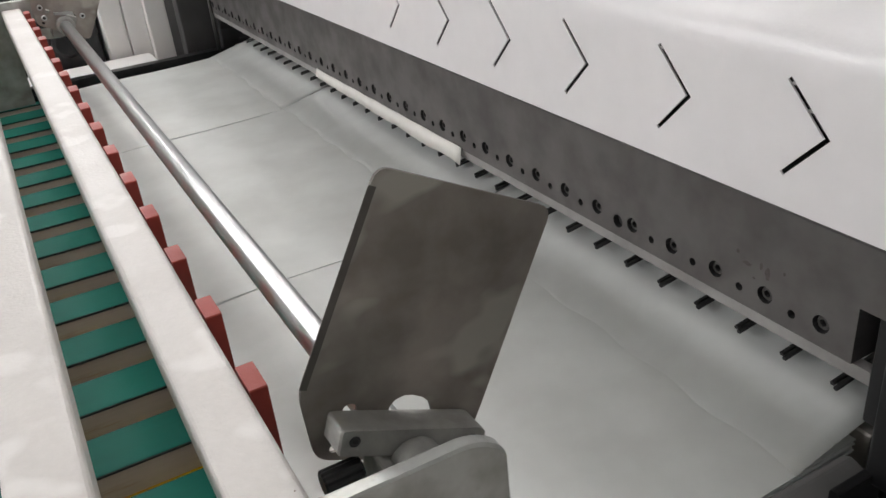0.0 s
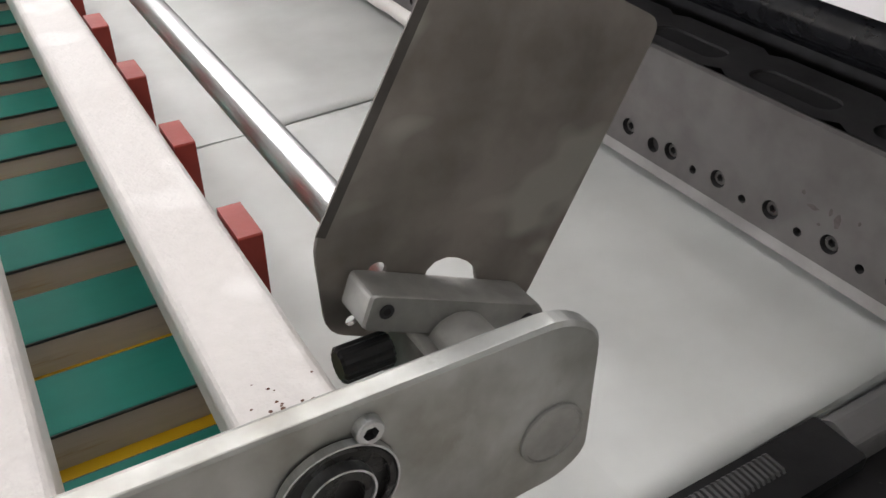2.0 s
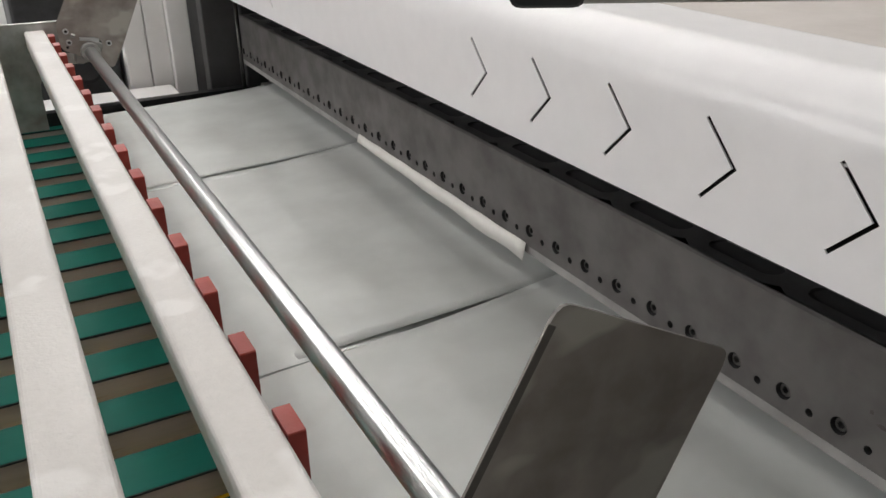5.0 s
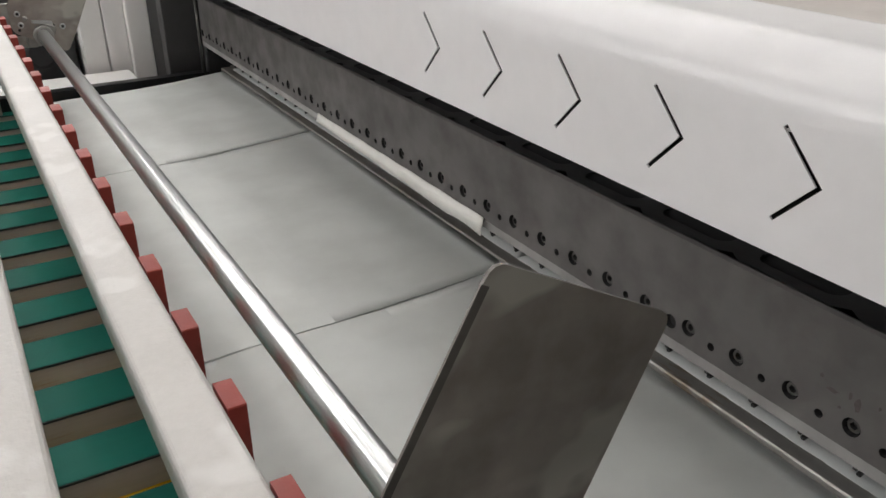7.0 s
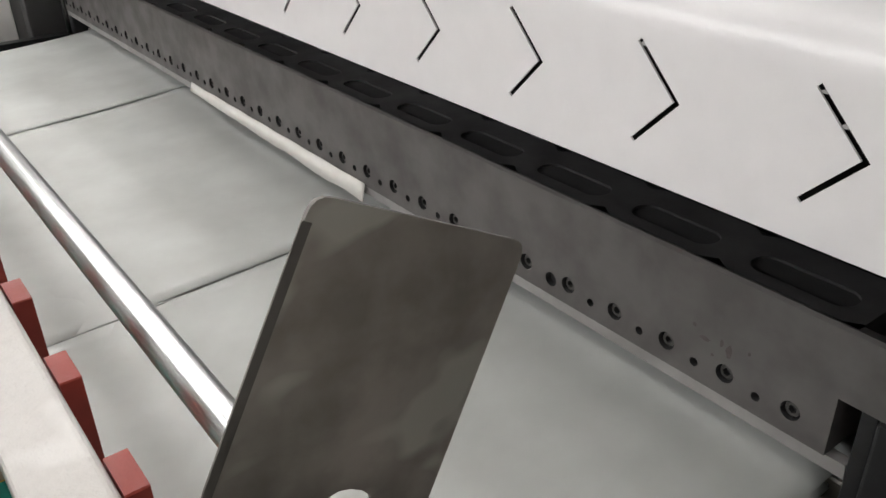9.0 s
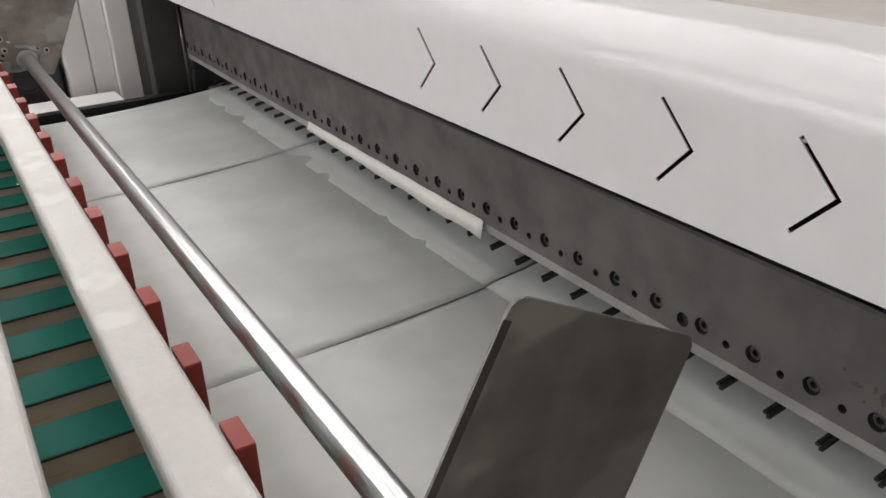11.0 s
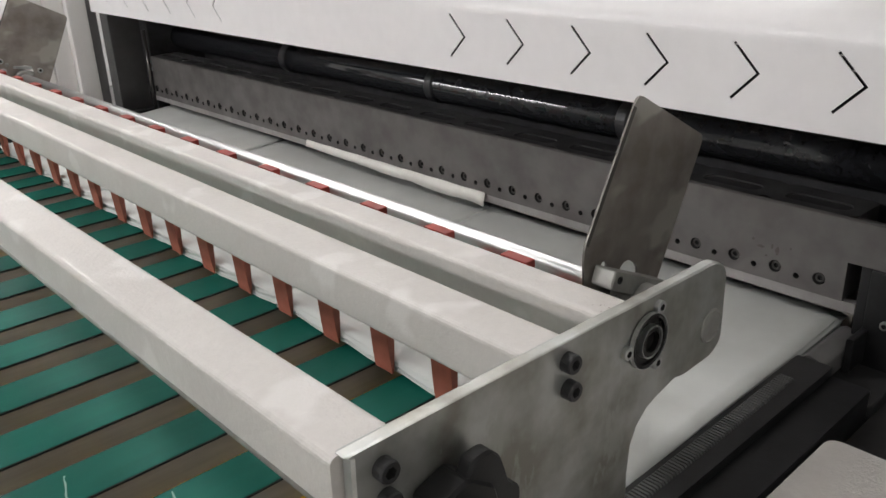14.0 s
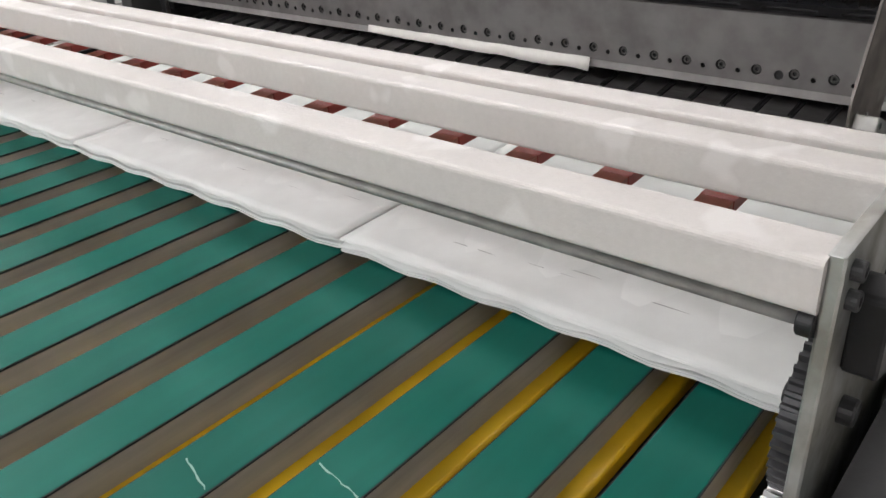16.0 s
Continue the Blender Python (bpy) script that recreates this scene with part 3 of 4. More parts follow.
def press_cover():
    """White hood in front of the beam: an upright sheet, folded back over a wide bend, with slots cut through."""
    t = thing("press_cover", "white painted hood with a row of chevron slots", "machine cover")
    y0, y1 = -0.235, 1.682
    x0, zb, zf, bend_r = 0.297, 0.068, 0.1505, 0.040
    th = 0.0013
    prof = [(x0, zb)]
    for i in range(25):
        a = radians(90 * i / 24)
        prof.append((x0 + bend_r * (1 - math.cos(a)), zf + bend_r * math.sin(a)))
    prof += [(0.388, zf + bend_r), (0.391, zf + bend_r + 0.0005), (0.393, zf + bend_r - 0.002), (0.3935, 0.150)]
    # slots: each chevron is two slim bars of dark opening, framed by the sheet around it
    cuts = []
    for i, y in enumerate(CHEVRONS):
        cuts.append((y, 1))
        cuts.append((2 * MID_Y - y, -1))
    bm = bmesh.new()

    def skin(off):
        rows = []
        for k, (x, z) in enumerate(prof):
            n = Vector((prof[min(k + 1, len(prof) - 1)][1] - prof[max(k - 1, 0)][1], -(prof[min(k + 1, len(prof) - 1)][0] - prof[max(k - 1, 0)][0]))).normalized()
            rows.append([bm.verts.new((x + n.x * off, y, z + n.y * off)) for y in (y0, y1)])
        return rows
    a, b = skin(0.0), skin(th)
    for s in (a, b):
        for r0, r1 in zip(s[1:], s[2:]):
            f = bm.faces.new((r0[0], r0[1], r1[1], r1[0]))
            f.smooth = True
    for e in (0, 1):
        for k in range(1, len(prof) - 1):
            bm.faces.new([bm.verts.new(v.co) for v in (a[k][e], a[k + 1][e], b[k + 1][e], b[k][e])])
    bm.faces.new([bm.verts.new(v.co) for v in (a[-1][0], a[-1][1], b[-1][1], b[-1][0])])
    part("hood", bm, "cover", t, "", True)
    # the upright face with its slots
    w = 0.0031
    rings = []
    for y, s in sorted(cuts):
        tip, top, low = Vector((y, 0.1175)), Vector((y + 0.0285 * s, 0.1465)), Vector((y + 0.0275 * s, 0.0895))
        d1, d2 = (top - tip).normalized(), (low - tip).normalized()
        n1, n2 = Vector((-d1.y, d1.x)), Vector((-d2.y, d2.x))
        n1 = -n1 if n1.x * s > 0 else n1
        n2 = -n2 if n2.x * s > 0 else n2
        bend = Vector((w * 0.7 * s, 0))
        rings.append([top + n1 * w / 2, tip - bend, low + n2 * w / 2, low - n2 * w / 2, tip + bend, top - n1 * w / 2])
    bm = holed_plate([(y0, zb), (y1, zb), (y1, zf), (y0, zf)], rings, th, "x")
    for v in bm.verts:
        v.co.x += x0
    part("front_sheet", bm, "cover", t)
    # grey patches in some slots stand in for paler parts gleaming behind them
    flake = random.Random(3)
    for y, sd, u in ((CHEVRONS[0], 1, 0.90), (CHEVRONS[0], 1, 0.45), (CHEVRONS[1], 1, 0.92)):
        cy, cz = y + 0.0285 * sd * u, 0.1175 + 0.029 * u
        bm = bmesh.new()
        run = flake.uniform(0.0010, 0.0020)
        pts = [(cy - 0.0019, cz - run * 0.4), (cy + 0.0012, cz - run * 0.7), (cy + 0.0019, cz + run * 0.3), (cy + 0.0002, cz + run), (cy - 0.0015, cz + run * 0.5)]
        prism(bm, pts, "x", x0 + 0.0004, x0 + 0.0012)
        part("paint_flake", bm, "flake", t, "grey patch standing in for a paler part behind the slot")
    # return flange along the lower edge
    bm = bmesh.new()
    block(bm, x0 + 0.003, x0 + 0.022, y0, y1, zb + 0.0005, zb + 0.0025)
    part("flange", bm, "cover", t)
    # near-black panel added some way behind the slots to give their shade
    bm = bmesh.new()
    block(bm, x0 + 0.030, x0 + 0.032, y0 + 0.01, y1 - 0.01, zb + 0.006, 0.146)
    part("lining", bm, "void", t, "added near-black panel, the shade behind the slots")
    # flat roof plate behind the hood, with a dark box on it
    bm = bmesh.new()
    block(bm, 0.396, 1.25, y0, y1, 0.142, 0.150, 0.002)
    part("roof_plate", bm, "roof", t, "warm grey painted roof plate")
    bm = bmesh.new()
    block(bm, 0.74, 0.86, 0.085, 0.215, 0.1502, 0.225, 0.008)
    part("top_box", bm, "black", t, "dark box on the roof")
    # short guard arm reaching out from the hood
    g = thing("guard_arm", "grey aluminium guard arm with a black end cap", "guard arm", at=(0.100, 0.043, 0.2555))
    bm = bmesh.new()
    prism(bm, rrect(0.0, 0.0, 0.014, 0.022, 0.002, 2), "x", 0.034, 1.20)
    prism(bm, rrect(0.0, -0.0025, 0.0148, 0.004, 0.001, 2), "x", 0.034, 1.20)
    part("profile", bm, "alu", g)
    bm = bmesh.new()
    prism(bm, soft_poly([(0.0, 0.011), (0.0, -0.0125), (0.035, -0.0125), (0.035, 0.011)], 0.006, 4), "y", -0.0085, 0.0085, 0, 0.002)
    part("end_cap", bm, "black", g, "black plastic end cap")
    bm = bmesh.new()
    block(bm, 1.201, 1.245, -0.022, 0.022, FLOOR - 0.2555, 0.03, 0.004)
    part("post", bm, "grey_frame", g, "grey upright post")
    g.matrix_basis = pose(0.100, 0.043, 0.2555, 0, 0, -28.9)
    return t


def press_body():
    t = thing("cutting_press", "dark steel cutting press with a worn lower bed", "press")
    for y0, y1 in ((-0.29, -0.150), (1.615, 1.68)):
        bm = bmesh.new()
        block(bm, 0.395, 1.25, y0, y1, FLOOR, 0.14, 0.006)
        part("side_frame", bm, "black_steel", t)
    bm = bmesh.new()
    block(bm, 0.318, 0.40, 1.645, 1.690, FLOOR, 0.30, 0.003)
    part("dark_post", bm, "post", t)
    # lower bed: the ledge on which the blade closes
    bm = bmesh.new()
    block(bm, 0.4482, 0.62, -0.150, 1.615, -0.36, -0.1676)
    part("lower_bed", bm, "bed", t)
    bm = bmesh.new()
    prism(bm, [(0.4225, -0.225), (0.448, -0.225), (0.448, -0.1672), (0.4238, -0.1672), (0.4225, -0.1690)], "y", -0.118, 1.600)
    part("lower_knife", bm, "knife", t, "worn pale lower knife with brown stains")
    bm = bmesh.new()
    block(bm, 0.62, 1.25, -0.150, 1.615, -0.36, -0.17)
    part("bed", bm, "black_steel", t)
    bm = bmesh.new()
    block(bm, 1.24, 1.25, -0.150, 1.615, -0.17, 0.14)
    part("back_plate", bm, "black_steel", t)
    bm = bmesh.new()
    block(bm, 0.545, 0.565, -0.150, 1.615, -0.10, 0.14)
    part("inner_plate", bm, "black_steel", t)
    # hold-down pegs over the paper
    peg = None
    for i in range(33):
        y = -0.0745 + i * 0.0515
        if peg is None:
            bm = bmesh.new()
            for dy, z in ((-0.0026, -0.0004), (0.0026, 0.0004)):
                prism(bm, rrect(dy, z, 0.0042, 0.0034, 0.0010, 2), "x", 0.0 if dy < 0 else 0.0025, 0.055)
            prism(bm, rrect(0.0, -0.0006, 0.0050, 0.0020, 0.0005, 2), "x", 0.006, 0.055)
            peg = part("hold_down_peg", bm, "peg", t)
            peg.matrix_basis = pose(0.4305, y, -0.1500, 0, -8, 0)
        else:
            twin("hold_down_peg", peg, pose(0.4305, y, -0.1500, 0, -8, 0), t)
    # drive shaft with collars above the beam
    s = thing("drive_shaft", "polished black drive shaft with collars", "shaft", at=(0.486, 0, -0.009))
    bm = bmesh.new()
    lathe(bm, [(0.028, -0.15), (0.028, 1.615)], "y", 0, 0, 40)
    part("bar", bm, "shaft", s, "", True)
    for y in (0.241, 0.645, 1.105):
        bm = bmesh.new()
        lathe(bm, [(0.029, y - 0.010), (0.0315, y - 0.008), (0.0315, y + 0.008), (0.029, y + 0.010)], "y", 0, 0, 36)
        part("collar", bm, "black_steel", s, "", False)
    # guide columns beside the beam ends
    y = 1.600
    bm = bmesh.new()
    lathe(bm, [(0.0045, -0.20), (0.0045, 0.02)], "z", 0.384, y, 20)
    part("guide_column", bm, "bolt", t, "", True)
    bm = bmesh.new()
    block(bm, 0.392, 0.47, y - 0.012, y + 0.012, -0.125, -0.060, 0.004)
    part("slide_block", bm, "black", t)
    hex_bolt("screw", t, pose(0.392, y, -0.075, 0, -90, 0), "rod", 0.005, 0.004)


# ---- the stop frame ----
NEAR_Y, FAR_Y = -0.1215, 1.575
PLATE_T = 0.0105         # thickness of the end plates


def tube_bar(x0, x1, z0, z1, name, parent, mat="paint", r=0.005):
    bm = bmesh.new()
    prism(bm, rrect((x0 + x1) / 2, (z0 + z1) / 2, x1 - x0, z1 - z0, r, 4), "y", NEAR_Y, FAR_Y)
    return part(name, bm, mat, parent)


def stop_frame():
    t = thing("sheet_stop_assembly", "white tube frame between two plated end plates", "machine frame")
    tube_bar(-0.146, -0.104, -0.028, 0.013, "middle_bar", t)
    tube_bar(-0.302, -0.257, -0.023, 0.016, "front_bar", t)
    outline = soft_poly([(-0.304, 0.0205), (0.070, 0.0155), (0.087, 0.004), (0.088, -0.062), (0.075, -0.071), (0.030, -0.073)], 0.010, 5)
    curve = [(-0.005, -0.077), (-0.020, -0.082), (-0.032, -0.092), (-0.039, -0.106), (-0.041, -0.130), (-0.040, -0.34)]
    rest = [(-0.28, -0.34), (-0.304, -0.31)]
    pts = outline + curve + rest
    for y0, y1, nm in ((NEAR_Y - PLATE_T, NEAR_Y, "near"), (FAR_Y, FAR_Y + PLATE_T, "far")):
        bm = bmesh.new()
        prism(bm, pts, "y", y0, y1, 0, 0.0018)
        plate = part("end_plate", bm, "alu", t, "zinc-plated steel end plate with smudges")
        out = y0 if nm == "near" else y1
        d = -1 if nm == "near" else 1
        turn = 90 if nm == "near" else -90
        for x, z in ((-0.1185, 0.003), (-0.117, -0.0185), (-0.2755, 0.003), (-0.2745, -0.0185)):
            hex_bolt("bolt", plate, pose(x, out, z, turn, 0, 0), "black_steel", 0.0072, 0.008)
        # flange bearing of the swinging bar
        bm = bmesh.new()
        lathe(bm, [(0.0225, out + d * 0.0003), (0.0225, out + d * 0.003), (0.021, out + d * 0.004), (0.019, out + d * 0.0035), (0.019, out + d * 0.001), (0.012, out + d * 0.001), (0.012, out + d * 0.005), (0.0085, out + d * 0.0055), (0.0085, out + d * 0.001)], "y", -0.0255, -0.0178, 32)
        part("bearing", bm, "grease", plate, "greased black flange bearing")
        for ra, rb, dp in ((0.0218, 0.0226, 0.0042), (0.0122, 0.0131, 0.0057)):
            bm = bmesh.new()
            lathe(bm, [(ra, out + d * 0.0008), (ra, out + d * dp), (rb, out + d * dp), (rb, out + d * 0.0008)], "y", -0.0255, -0.0178, 40)
            part("ring", bm, "rod", plate, "bright turned ring")
        for a in (62, 180, 298):
            px, pz = -0.0255 + 0.0265 * math.cos(radians(a)), -0.0178 + 0.0265 * math.sin(radians(a))
            hex_bolt("screw", plate, pose(px, out, pz, turn, 0, 0), "rod", 0.0052, 0.0042)
        # end cap of the round rod
        bm = bmesh.new()
        lathe(bm, [(0.0150, out + d * 0.0002), (0.0150, out + d * 0.0014), (0.0135, out + d * 0.0022), (0.0132, out + d * 0.0012)], "y", 0.0665, -0.0410, 32)
        part("plug", bm, "clamp", plate, "flush round plug")
        hex_bolt("nut", plate, pose(-0.224, out, -0.137, turn, 0, 0), "black_steel", 0.011, 0.012, False)
    # thin round rod under the front bar
    r = thing("front_rod", "thin grey steel rod under the front bar", "rod", at=(-0.291, 0, -0.0322))
    bm = bmesh.new()
    lathe(bm, [(0.0051, NEAR_Y + 0.004), (0.0051, FAR_Y - 0.004)], "y", 0, 0, 16)
    part("bar", bm, "clamp", r, "", True)
    for y in (NEAR_Y + 0.0005, FAR_Y - 0.0115):
        bm = bmesh.new()
        lathe(bm, [(0.0098, y), (0.0108, y + 0.001), (0.0108, y + 0.010), (0.0098, y + 0.011)], "y", 0, 0, 36)
        part("collar", bm, "black", r, "black collar")
    # gear behind the plate
    g = thing("gear_wheel", "dark steel gear wheel behind the end plate", "gear", at=(-0.212, NEAR_Y + 0.0085, -0.150))
    bm = bmesh.new()
    teeth = 44
    pts = []
    for i in range(teeth):
        for f, rr in ((0.0, 0.066), (0.22, 0.066), (0.36, 0.0715), (0.62, 0.0715), (0.78, 0.066)):
            a = 2 * math.pi * (i + f) / teeth
            pts.append((rr * math.cos(a), rr * math.sin(a)))
    prism(bm, pts, "y", -0.006, 0.010)
    part("toothed_rim", bm, "black_steel", g)
    bm = bmesh.new()
    lathe(bm, [(0.009, 0.010), (0.009, 0.015), (0.008, 0.016)], "y", -0.030, 0.024, 28)
    part("hub", bm, "black", g)
    g2 = thing("pinion_gear", "small steel pinion below the gear wheel", "gear", at=(-0.268, NEAR_Y + 0.0095, -0.232))
    bm = bmesh.new()
    pts = []
    for i in range(20):
        for f, rr in ((0.0, 0.024), (0.22, 0.024), (0.36, 0.0285), (0.62, 0.0285), (0.78, 0.024)):
            a = 2 * math.pi * (i + f) / 20
            pts.append((rr * math.cos(a), rr * math.sin(a)))
    prism(bm, pts, "y", -0.008, 0.012)
    part("toothed_rim", bm, "rod", g2)


def handwheel():
    """Clamp block with a cranked lever and a dished handwheel on a short shaft, outside the near end plate."""
    y = NEAR_Y - PLATE_T
    t = thing("handwheel_clamp", "black clamp block with lever and round handwheel", "handwheel", at=(-0.223, y, -0.058))
    bm = bmesh.new()
    prism(bm, soft_poly([(-0.034, 0.034), (-0.010, 0.042), (0.012, 0.026), (0.020, -0.006), (0.006, -0.040), (-0.034, -0.026)], 0.004, 3), "y", 0, -0.024, 0, 0.002)
    part("clamp_block", bm, "black", t)
    bm = bmesh.new()
    prism(bm, soft_poly([(-0.012, 0.036), (-0.004, 0.050), (0.010, 0.051), (0.019, 0.042), (0.027, 0.018), (0.036, 0.012), (0.036, 0.000), (0.014, -0.006), (0.006, 0.014)], 0.004, 3), "y", -0.010, -0.022, 0, 0.002)
    part("lever", bm, "black", t, "black cranked clamping lever")
    bm = bmesh.new()
    lathe(bm, [(0.011, -0.022), (0.012, -0.023), (0.012, -0.031), (0.011, -0.032)], "y", 0.004, -0.006, 24)
    part("collar", bm, "black", t)
    bm = bmesh.new()
    lathe(bm, [(0.0085, -0.024), (0.0085, -0.052), (0.0078, -0.053)], "y", 0, -0.006, 24)
    part("shaft", bm, "rod", t, "bright short shaft", True)
    bm = bmesh.new()
    lathe(bm, [(0.013, -0.046), (0.0155, -0.048), (0.0155, -0.060), (0.0185, -0.063), (0.0185, -0.070), (0.016, -0.074)], "y", 0, -0.006, 32)
    part("hub", bm, "black", t)
    bm = bmesh.new()
    lathe(bm, [(0.014, -0.070), (0.026, -0.072), (0.033, -0.068), (0.037, -0.070), (0.0385, -0.076), (0.0365, -0.083), (0.033, -0.084), (0.029, -0.079), (0.014, -0.078)], "y", 0, -0.006, 44)
    part("wheel_rim", bm, "black", t, "glossy black dished wheel", True)


def stop_gate():
    """Square bar in bearings that carries the red stops; swings about its own axis."""
    t = thing("stop_gate", "white square bar carrying a row of red rubber stops", "stop bar", at=(-0.030, 0, -0.018))
    tube_bar(-0.0185, 0.019, -0.0165, 0.019, "square_bar", t)
    bm = bmesh.new()
    lathe(bm, [(0.008, NEAR_Y - 0.010), (0.008, FAR_Y + 0.010)], "y", 0, 0, 16)
    part("journal", bm, "rod", t)
    # specks of rust where the paint has lifted at the near end
    chip = random.Random(8)
    for q in range(16):
        x, y, w = chip.uniform(-0.014, 0.015), NEAR_Y + 0.012 + 0.020 * chip.random() ** 2, chip.uniform(0.0004, 0.0010)
        bm = bmesh.new()
        bm.faces.new([bm.verts.new((x + w * chip.uniform(0.6, 1.2) * math.cos(a), y + w * chip.uniform(0.5, 1.0) * math.sin(a), 0.0192)) for a in [2 * math.pi * u / 7 for u in range(7)]])
        part("rust_speck", bm, "rust", t, "brown speck of rust")
    finger = None
    for i in range(16):
        y = 0.1 * i
        if finger is None:
            bm = bmesh.new()
            front = [(0.0195, 0.018), (0.031, 0.018)]
            side = [(0.031, 0.0), (0.031, -0.070), (0.0308, -0.094)]
            back = [(0.0195, -0.094), (0.0195, -0.070), (0.0195, 0.0)]
            prism(bm, front + side + back, "y", 0.0, 0.031, 0, 0.0008)
            finger = part("red_stop", bm, "red", t)
            finger.location = (0, y, 0)
            bm = bmesh.new()
            tip = [(0.0195, -0.0942), (0.0308, -0.0942), (0.0306, -0.122), (0.0298, -0.150), (0.0285, -0.168), (0.0268, -0.1775), (0.0250, -0.1775), (0.0228, -0.160), (0.0208, -0.136), (0.0198, -0.115)]
            prism(bm, tip, "y", 0.0004, 0.0306, 0, 0.0008)
            tipo = part("tip", bm, "red_tip", finger, "paler worn tapering rubber tip")
        else:
            f = twin("red_stop", finger, pose(0, y, 0), t)
            twin("tip", tipo, pose(0, 0, 0), f, "paler worn tapering rubber tip")
    return t


def round_rod():
    t = thing("guide_rod", "bright round steel rod across the machine", "rod", at=(0.0590, 0, -0.0362))
    bm = bmesh.new()
    lathe(bm, [(0.0108, -0.1175), (0.0115, -0.116), (0.0115, 1.572), (0.0108, 1.5735)], "y", 0, 0, 32)
    part("bar", bm, "rod", t, "", True)


def guide_plate(y, d):
    """Side guide: a tilted plate with rounded corners clamped to the rod. d: the side on which the clamp lies."""
    t = thing("side_guide", "tilted stainless side guide plate clamped to the round rod", "guide plate", "side guides", at=(0.0, y, 0.0))
    outline = soft_poly([(0.071, 0.138), (0.178, 0.081), (0.116, -0.044), (0.099, -0.074), (0.035, -0.0405), (0.0085, -0.0275), (0.0062, 0.0195)], 0.009, 4)
    arch = [(0.0535, -0.0240), (0.0556, -0.0165), (0.0580, -0.0115), (0.0620, -0.0085), (0.0680, -0.0080), (0.0738, -0.0102), (0.0795, -0.0145), (0.0835, -0.0200), (0.0845, -0.0283), (0.0800, -0.0400), (0.0660, -0.0380)]
    bm = holed_plate(outline, [arch, circle(0.0334, -0.0029, 0.0046, 14), circle(0.0201, -0.0245, 0.0028, 12)], 0.0022 * d)
    bm.normal_update()
    # the rim faces take the darker bend-shading colour too
    for f in bm.faces:
        if abs(f.normal.y) < 0.5:
            f.material_index = 1
    part("plate", bm, ["plate", "lip"], t)
    # flat dark strip along the steep edge: shading of its rolled bend, as colour
    bm = bmesh.new()
    prism(bm, [(0.0072, 0.0236), (0.0112, 0.0216), (0.0686, 0.1268), (0.0645, 0.1291)], "y", -0.0006 * d, -0.0001 * d, 0, 0.0002)
    part("folded_lip", bm, "lip", t)
    # clamp: a cross bar on the face, a hub over the rod, and a foot
    bm = bmesh.new()
    prism(bm, soft_poly([(0.0205, 0.0035), (0.0255, 0.0015), (0.1065, -0.0355), (0.1095, -0.0420), (0.1000, -0.0500), (0.0800, -0.0440), (0.0385, -0.0235), (0.0150, -0.0120)], 0.003, 3), "y", -0.0005 * d, -0.022 * d, 0, 0.0012)
    part("clamp_bar", bm, "clamp", t, "machined aluminium clamp bar")
    bm = bmesh.new()
    lathe(bm, [(0.0155, -0.0222 * d), (0.0165, -0.0235 * d), (0.0165, -0.050 * d), (0.0155, -0.051 * d)], "y", 0.0590, -0.0362, 56)
    part("clamp_hub", bm, "clamp", t, "turned aluminium hub", False)
    bm = bmesh.new()
    prism(bm, soft_poly([(0.036, -0.022), (0.056, -0.034), (0.046, -0.062), (0.030, -0.058)], 0.004, 3), "y", -0.006 * d, -0.046 * d, 0, 0.0015)
    part("clamp_foot", bm, "clamp", t)
    for x, z in ((0.0265, -0.0065), (0.0985, -0.0405)):
        hex_bolt("screw", t, pose(x, -0.0222 * d, z, 90 * d, 0, 0), "black_steel", 0.0034, 0.0006)
    bm = bmesh.new()
    pts = [0.0076 + 0.0007 * (i % 2) for i in range(28)]
    ring = [(-0.018 * d + pts[i] * math.cos(2 * math.pi * i / 28), -0.0300 + pts[i] * math.sin(2 * math.pi * i / 28)) for i in range(28)]
    prism(bm, ring, "x", 0.005, 0.029, 0, 0.0012)
    part("knurled_knob", bm, "black", t, "black knurled clamping knob")
    if d < 0:
        # bolts and the bright clamp ring that come through to the other face
        for x, z in ((0.0215, 0.0065), (0.0965, -0.0235), (0.0240, -0.0150)):
            hex_bolt("bolt", t, pose(x, -0.0024, z, 90, 0, 0), "rod", 0.0055, 0.0045)
        bm = bmesh.new()
        lathe(bm, [(0.0118, -0.004), (0.0175, -0.004), (0.0185, -0.006), (0.0185, -0.016), (0.0170, -0.0175), (0.0118, -0.0175)], "y", 0.0590, -0.0362, 32)
        part("clamp_ring", bm, "clamp", t, "grey clamp ring on the rod")
        bm = bmesh.new()
        prism(bm, [(0.0440, -0.0065), (0.0790, -0.0115), (0.0785, -0.0165), (0.0435, -0.0115)], "y", -0.0025, -0.014, 0, 0.001)
        part("clamp_key", bm, "rod", t, "bright flat key")
    return t


